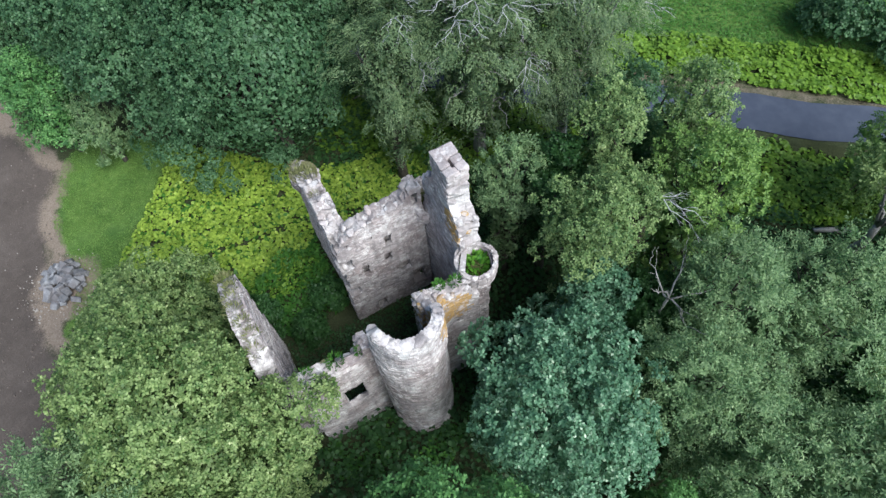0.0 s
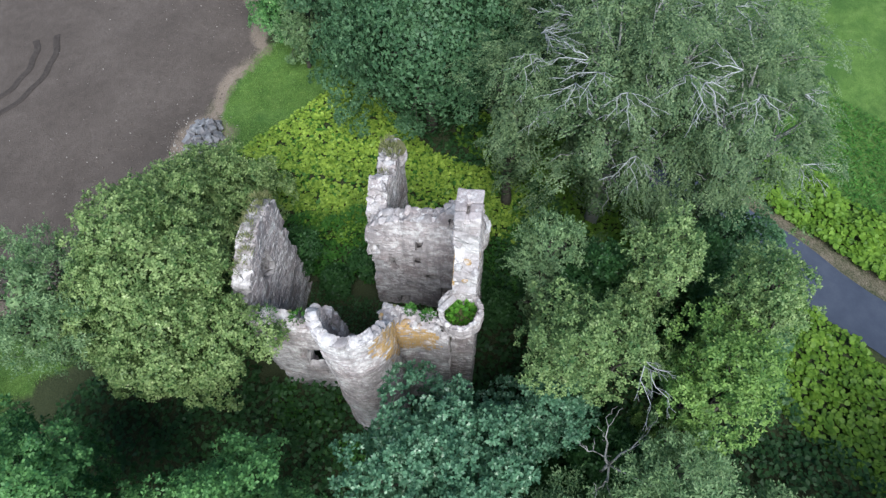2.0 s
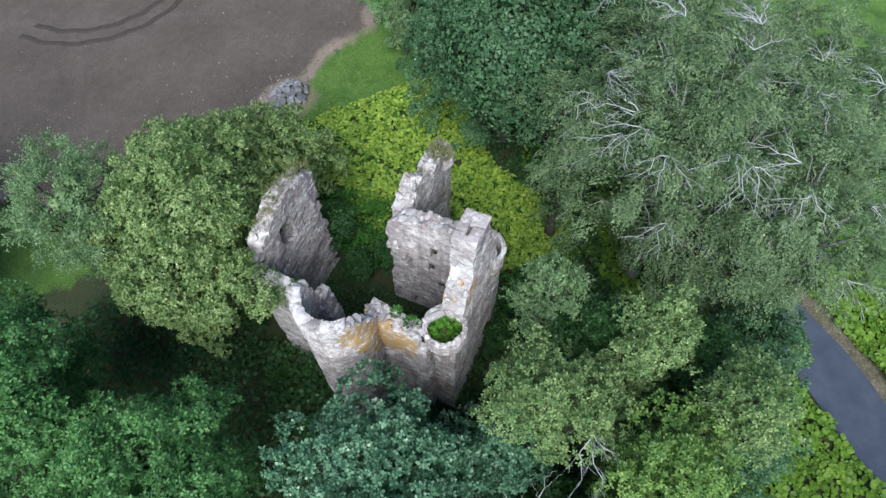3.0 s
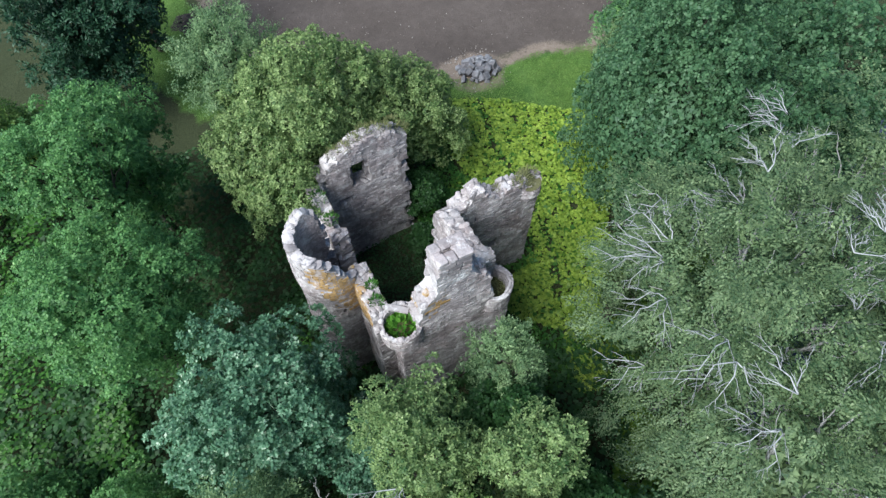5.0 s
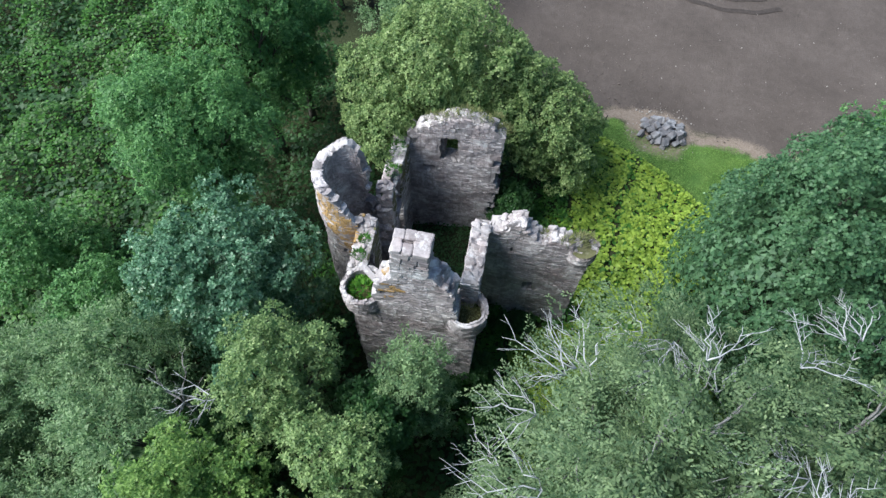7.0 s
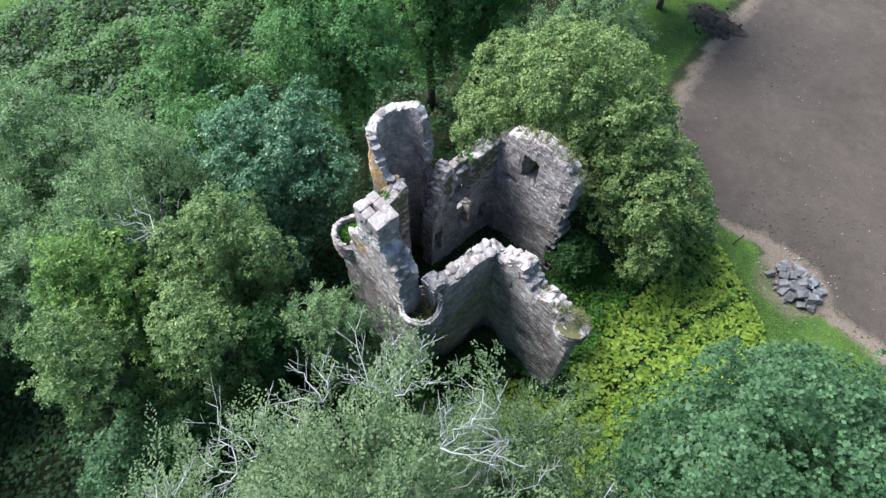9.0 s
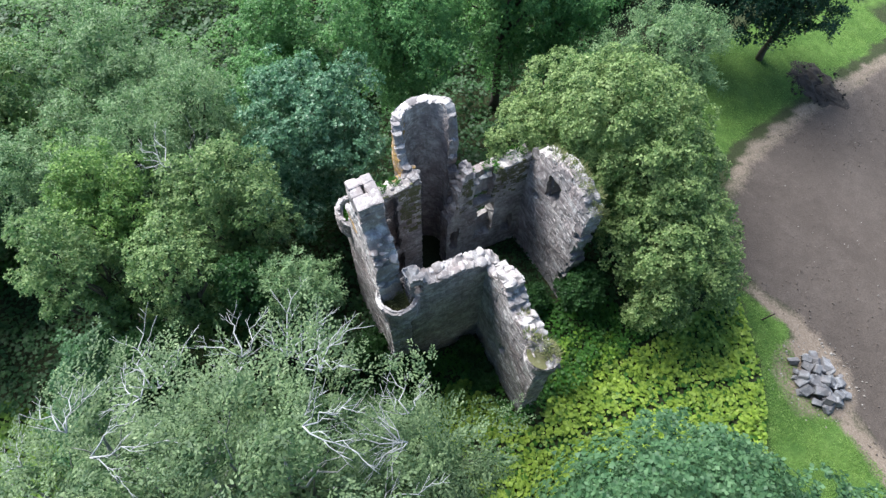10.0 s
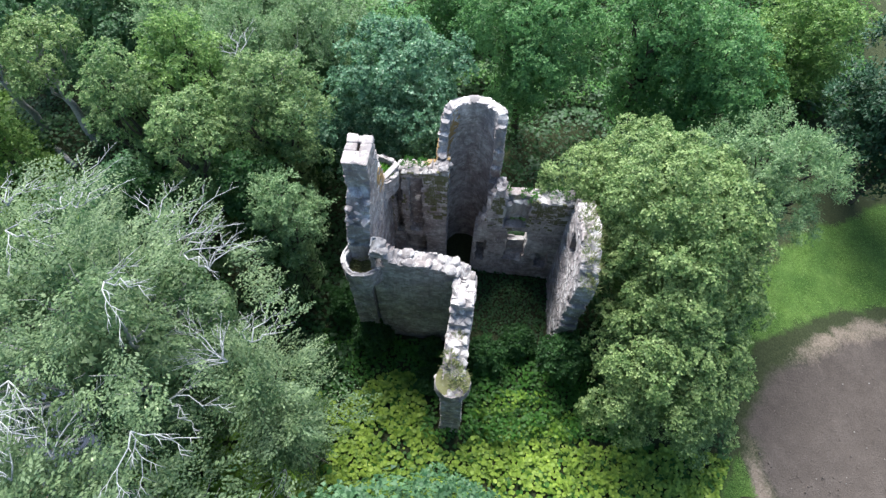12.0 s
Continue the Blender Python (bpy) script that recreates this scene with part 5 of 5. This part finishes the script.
carpet("butterbur_leaves", "yellow-green sheet of large round butterbur leaves", "plants", LIME, 76, L_LIME, 0.255, 0.62, 0.5, 1.5, 2.0, sides=6,
       keep=lambda x, y: (humps(x, y, 0.5, 9.0) > 0.22) & (humps(x, y, 1.9, 4.0) > 0.28) & off_path(x, y))
# under-layer in weed green: paints the shade seen through gaps in the sheet
carpet("butterbur_leaves", "butterbur leaves below the yellow ones, in darker green to paint shade", "plants", LIME, 14, L_WEED, 0.32, 0.4, 0.4, 0.8, 2.5, sides=7)
carpet("weeds", "green weeds and brambles beside the wing wall", "plants", [(2.9, 2.6), (8.0, 2.6), (8.6, 3.6), (8.2, 6.8), (7.6, 9.7), (7.6, 13.0), (4.0, 9.5), (3.0, 7.5)], 90, L_WEED, 0.26, 1.5, 0.8, 0.7, 4.0)
carpet("weeds", "bright leafy weeds on the north side of the wing wall", "plants", [(5.0, 2.9), (8.4, 2.9), (7.8, 5.0), (7.9, 9.5), (6.0, 9.0)], 40, L_BRIGHT, 0.26, 1.5, 0.7, 0.8, 4.5)
# L_SHADE carpets: deep shade on the floor is painted as dark leaves
carpet("weeds", "weeds on the floor of the ruin, coloured dark for its shade", "plants", INSIDE, 70, L_SHADE, 0.20, 0.45, 0.6, 0.8, 5.0)
carpet("weeds", "weeds south of the wing wall", "plants", [(3.0, -4.0), (3.0, 1.0), (6.4, 0.9), (5.2, -0.8), (5.2, -2.6), (7.0, -4.6), (8.6, -6.2), (6.0, -8.0), (3.0, -7.0)], 80, L_WEED, 0.24, 0.7, 0.6, 0.8, 6.0)
carpet("undergrowth", "undergrowth beneath the trees, coloured dark for the shade there", "plants", [(-24, -38), (4, -38), (12, -24), (30, -18), (30, -4), (14, -6.2), (9.4, -6.8), (6.4, -5.0), (3.1, -4.2), (-4.0, -4.2), (-4.0, 9), (4, 9), (8, 17.4), (0, 17), (-20, 24)], 30, L_SHADE, 0.36, 2.0, 0.85, 0.35, 7.0, keep=lambda x, y: road_offset(x, y) < ROAD_NEAR - 6.5)
carpet("undergrowth", "undergrowth between the butterbur and the sycamores, coloured dark for shade", "plants", [(12.4, -6.5), (13.6, -1.0), (17.6, 3.8), (21.5, 7.4), (31, 6), (31, -10)], 26, L_SHADE, 0.36, 1.6, 0.85, 0.4, 7.5)
carpet("weeds", "tall weeds against the foot of the ruin", "plants", [(1.0, -5.4), (3.6, -4.6), (4.4, -1.0), (4.6, 0.4), (8.6, 0.2), (8.6, 3.4), (3.6, 3.2), (3.2, -2.0), (2.8, -4.2), (1.0, -4.0)], 60, L_WEED, 0.26, 1.3, 0.8, 0.9, 9.0)
carpet("weeds", "patch of leafy weeds at the foot of the tower", "plants", [(-8.6, 0.5), (-4.0, -3.5), (-3.8, 7.8), (-8.0, 7.0)], 60, L_WEED, 0.24, 0.7, 0.7, 0.6, 8.0, keep=lambda x, y: humps(x, y, 0.45, 3.0) > 0.5)
carpet("shrubs", "rough shrubs and brambles west of the trees", "plants", [(-18, -30), (-12, -26), (-17.5, -8), (-18, 10), (-18, 30), (-44, 34), (-44, -32)], 28, L_WEED, 0.34, 2.6, 0.9, 0.30, 11.0)
carpet("shrubs", "grey-green shrubs west of the trees", "plants", [(-19, -28), (-18, -8), (-18, 10), (-19, 30), (-39, 32), (-39, -30)], 16, L_SAGE_SHRUB, 0.30, 2.7, 0.95, 0.30, 11.0, keep=lambda x, y: humps(x, y, 0.22, 21.0) > 0.48)
# low layer whose dark colour paints the shade between the shrubs
carpet("shrubs", "bracken low among the western shrubs, coloured dark for shade", "plants", [(-18, -30), (-12, -26), (-17.5, -8), (-18, 10), (-18, 30), (-45, 34), (-45, -32)], 14, L_SHADE, 0.50, 1.3, 0.8, 0.4, 12.0)


def band(a, b, s0, s1):
    return [tuple(ROAD_N * d + ROAD_D * s) for d, s in ((a, s0), (b, s0), (b, s1), (a, s1))]


carpet("verge_weeds", "bright yellow-green weeds along the lane", "plants", band(ROAD_FAR + 1.0, ROAD_FAR + 5.5, 2, 40), 46, L_BRIGHT, 0.40, 0.9, 0.7, 0.5, 13.0, sides=6)
carpet("verge_weeds", "bright weeds between lane and trees", "plants", band(ROAD_NEAR - 7.0, ROAD_NEAR - 0.3, -10, 36), 36, L_BRIGHT, 0.36, 0.9, 0.7, 0.5, 14.0, sides=6)
carpet("grass", "rough green grass beyond the lane", "grass", band(ROAD_FAR + 5.0, ROAD_FAR + 14, 0, 36), 40, L_WEED, 0.34, 0.3, 0.5, 0.5, 15.0, aspect=0.3)
carpet("grass", "mown green grass beside the soil", "grass", LAWN, 300, L_GRASS, 0.13, 0.09, 0.6, 0.6, 16.0, aspect=0.22)
carpet("grass", "green lawn north of the maple", "grass", LAWN_NORTH, 120, L_GRASS, 0.14, 0.08, 0.6, 0.6, 17.0, aspect=0.22)


# ---- plants on the masonry ----
def tuft(label, x, y, z, r, n, mat, length, width, upright, category="plant", name="plant", group="", kind=""):
    a, q = rng.uniform(0, 2 * math.pi, n), np.sqrt(rng.random(n)) * r
    P = np.stack([x + q * np.cos(a), y + q * np.sin(a), z + rng.uniform(-0.03, 0.10, n) + (r - q) * upright * 0.6], 1)
    D = unit(np.stack([np.cos(a), np.sin(a), np.full(n, upright)], 1) + rng.normal(0, 0.35, (n, 3)))
    s = length * rng.uniform(0.6, 1.2, n)
    return tagged(new(name, quads_data(name, leaf_quads(P, D, unit(np.array([0, 0, 1.0]) + rng.normal(0, 0.4, (n, 3))), s, s * width), mat)), label, category, group, kind)


tuft("bushy bright green plant growing in the turret", -2.62, -3.45, 8.9, 0.70, 240, L_PLANT, 0.34, 0.55, 1.1)
tuft("dull green grass on the turret floor", 2.35, -3.4, 8.25, 0.75, 500, L_DRY, 0.18, 0.15, 1.2, "grass", "grass_tuft", kind="stuff")
for x, y, z, r in ((7.2, 1.55, 8.5, 0.5), (7.9, 1.9, 8.5, 0.35), (6.7, 1.4, 8.75, 0.3), (0.9, 7.5, 10.25, 0.35), (2.0, 7.6, 10.0, 0.42), (2.5, 7.4, 9.5, 0.3), (-1.6, 7.5, 9.4, 0.4), (-0.4, 7.4, 10.1, 0.3), (1.5, 7.3, 10.2, 0.3), (0.3, 7.6, 10.2, 0.4), (-1.0, 7.3, 9.8, 0.35), (2.6, 7.6, 9.3, 0.4), (7.4, 1.9, 8.5, 0.4), (5.6, 1.7, 8.5, 0.25), (4.3, 1.5, 8.9, 0.22)):
    tuft("dry tuft of grass on the wall top", x, y, z, r, 110, L_DRY, 0.34, 0.12, 1.5, "grass", "grass_tuft", kind="stuff")
for x, y, z, r in ((-3.3, 3.2, 7.9, 0.35), (-3.2, 4.6, 7.85, 0.4), (-3.3, 6.2, 8.0, 0.5), (-3.2, -2.0, 9.6, 0.3), (-3.1, -1.2, 9.85, 0.22)):
    tuft("small green weed rooted in the wall top", x, y, z, r, 140, L_WEED, 0.22, 0.3, 1.0, group="weeds on the wall tops")


# ---- heap of boulders on the field's edge ----
def rock_pile(x, y, r, high, n):
    t = thing("rock_pile", (x, y, 0), "heap of angular grey boulders on sandy soil", "rocks")
    kinds = block_meshes(10, "boulder", ROCK, 0.26, (0.03, 0.11))
    for k in range(n):
        a, q = k * 2.4 + random.uniform(-0.5, 0.5), math.sqrt((k + 0.5) / n)
        s = random.uniform(0.38, 0.80) * (1.0 if q < 0.8 else 0.75)
        z = high * (1 - q * q) * random.uniform(0.45, 1) + 0.14
        ob = new("boulder", kinds[k % 10])
        ob.parent = t
        ob.matrix_basis = Matrix.LocRotScale((r * q * math.cos(a), r * 0.85 * q * math.sin(a), z), Euler((random.uniform(-0.6, 0.6), random.uniform(-0.6, 0.6), random.uniform(0, 6))), (s, s * random.uniform(0.6, 0.95), s * random.uniform(0.6, 0.9)))


rock_pile(14.2, 18.4, 1.75, 0.62, 40)

DARK_SOIL = plain_material("dark_soil", [(0.3, (0.018, 0.015, 0.013)), (0.7, (0.07, 0.06, 0.052))], 3.0, 0.95, 0.9, 14)
PALE_STONE = plain_material("pale_field_stone", [(0.3, (0.16, 0.14, 0.12)), (0.7, (0.42, 0.39, 0.35))], 5.0, 0.9, 0.4, 20)
CLOD = plain_material("dry_clod", [(0.3, (0.07, 0.058, 0.050)), (0.7, (0.18, 0.152, 0.132))], 5.0, 0.95, 0.6, 20)


def crumbs(name, label, category, places, mat, small, large):
    """Loose lumps lying on the ground: squashed eight-cornered stones, joined."""
    v, f = [], []
    for x, y, z in places:
        s, a, b = random.uniform(small, large) * random.random() ** 0.5, random.uniform(0, 6.28), len(v)
        for k in range(8):
            q = a + (k % 4) * 1.571 + random.uniform(-0.3, 0.3)
            w = s * random.uniform(0.4, 0.65) * (1.0 if k < 4 else 0.6)
            v.append((x + w * math.cos(q), y + w * math.sin(q), z - 0.03 if k < 4 else z + s * random.uniform(0.35, 0.6)))
        f += [(b + 4, b + 5, b + 6, b + 7)] + [(b + k, b + (k + 1) % 4, b + 4 + (k + 1) % 4, b + 4 + k) for k in range(4)]
    tagged(new(name, mesh_data(name, v, f, [mat])), label, category, kind="stuff")


def around(x, y, r0, r1, n):
    out = []
    for _ in range(n):
        a, q = random.uniform(0, 6.28), random.uniform(r0, r1)
        out.append((x + q * math.cos(a), y + q * math.sin(a), 0.0))
    return out


def field_spots(n, near, far):
    """Places inside the bare field, between two distances from its edge."""
    out = []
    while len(out) < n:
        x, y = rng.uniform(-8, 44, 400), rng.uniform(15, 56, 400)
        d = poly_distance(x, y, FIELD)
        keep = (d > near) & (d < far) & (rng.random(400) < np.clip(1.4 - d / far, 0.15, 1))
        out += [(float(a), float(b), 0.0) for a, b in zip(x[keep], y[keep])]
    return out[:n]


crumbs("gravel", "broken stones scattered round the boulders", "stones", around(14.1, 18.5, 1.4, 2.9, 190), PALE_STONE, 0.05, 0.20)
crumbs("field_stones", "pale stones strewn over the bare soil", "stones", field_spots(360, 0.2, 16), PALE_STONE, 0.05, 0.15)
crumbs("clods", "dry clods of earth on the bare soil", "soil", field_spots(2000, -0.6, 8), CLOD, 0.04, 0.17)


def earth_heap(x, y, r, high, label):
    """A low dark heap of tipped soil with clods on it."""
    n, m, v, f = 36, 12, [], []
    for i in range(m):
        q = i / (m - 1)
        for k in range(n):
            a = 2 * math.pi * k / n
            w = 1 + 0.35 * noise.noise(Vector((math.cos(a) * 1.8, math.sin(a) * 1.8, 2.0)))
            z = high * (1 - q * q) * (0.7 + 0.9 * noise.noise(Vector((q * 5 * math.cos(a), q * 5 * math.sin(a), 7.0)))) - 0.06 * q
            v.append((x + r * 1.5 * q * w * math.cos(a), y + r * q * w * math.sin(a), z))
    for i in range(m - 1):
        for k in range(n):
            f.append((i * n + k, i * n + (k + 1) % n, (i + 1) * n + (k + 1) % n, (i + 1) * n + k))
    tagged(new("earth_heap", mesh_data("earth_heap", v, f, [DARK_SOIL])), label, "soil", kind="stuff")
    crumbs("clods", "dark clods tipped on the earth heap", "soil", [(a, b, random.uniform(0.0, 0.16)) for a, b, _ in around(x, y, 0.2, r * 1.2, 260)], DARK_SOIL, 0.08, 0.28)


earth_heap(-4.6, 35.4, 2.0, 0.36, "low heap of dark soil beside the field")

post = thing("fence_post", (9.6, 18.0, 0), "short leaning dark wooden fence post", "post")
part("post", mesh_data("post", *tube([Vector((9.6, 18.0, -0.3)), Vector((9.68, 18.1, 0.5)), Vector((9.78, 18.22, 1.15))], [0.055, 0.05, 0.045], 7), [BARK]), post)


def tyre_track(cx, cy, r, a0, a1, label):
    """A pair of shallow wheel ruts curving over the soil."""
    rut = plain_material("rutted_soil", [(0.3, (0.026, 0.021, 0.018)), (0.7, (0.066, 0.055, 0.048))], 3.0, 0.95, 0.8, 12)
    pieces = []
    for q in (r, r + 1.7):
        v, f = [], []
        for i in range(60):
            a = radians(a0 + (a1 - a0) * i / 59)
            for d, z in ((-0.28, 0.0), (-0.16, 0.05), (0, 0.012), (0.16, 0.05), (0.28, 0.0)):
                w = q + d + 0.08 * math.sin(i * 0.7 + q)
                x, y = cx + w * math.cos(a), cy + w * math.sin(a)
                v.append((x, y, z + 0.03 + 0.3 * float(ground_z(np.array([x]), np.array([y]))[0])))
        for i in range(59):
            for k in range(4):
                f.append((i * 5 + k, i * 5 + k + 1, i * 5 + k + 6, i * 5 + k + 5))
        pieces.append((v, f))
    tagged(new("tyre_track", mesh_data("tyre_track", *joined(pieces), [rut], smooth=True)), label, "soil", kind="structure")


tyre_track(20.0, 43.5, 7.4, 175, 300, "curved wheel ruts in the bare soil")


for s in LATE:
    s()
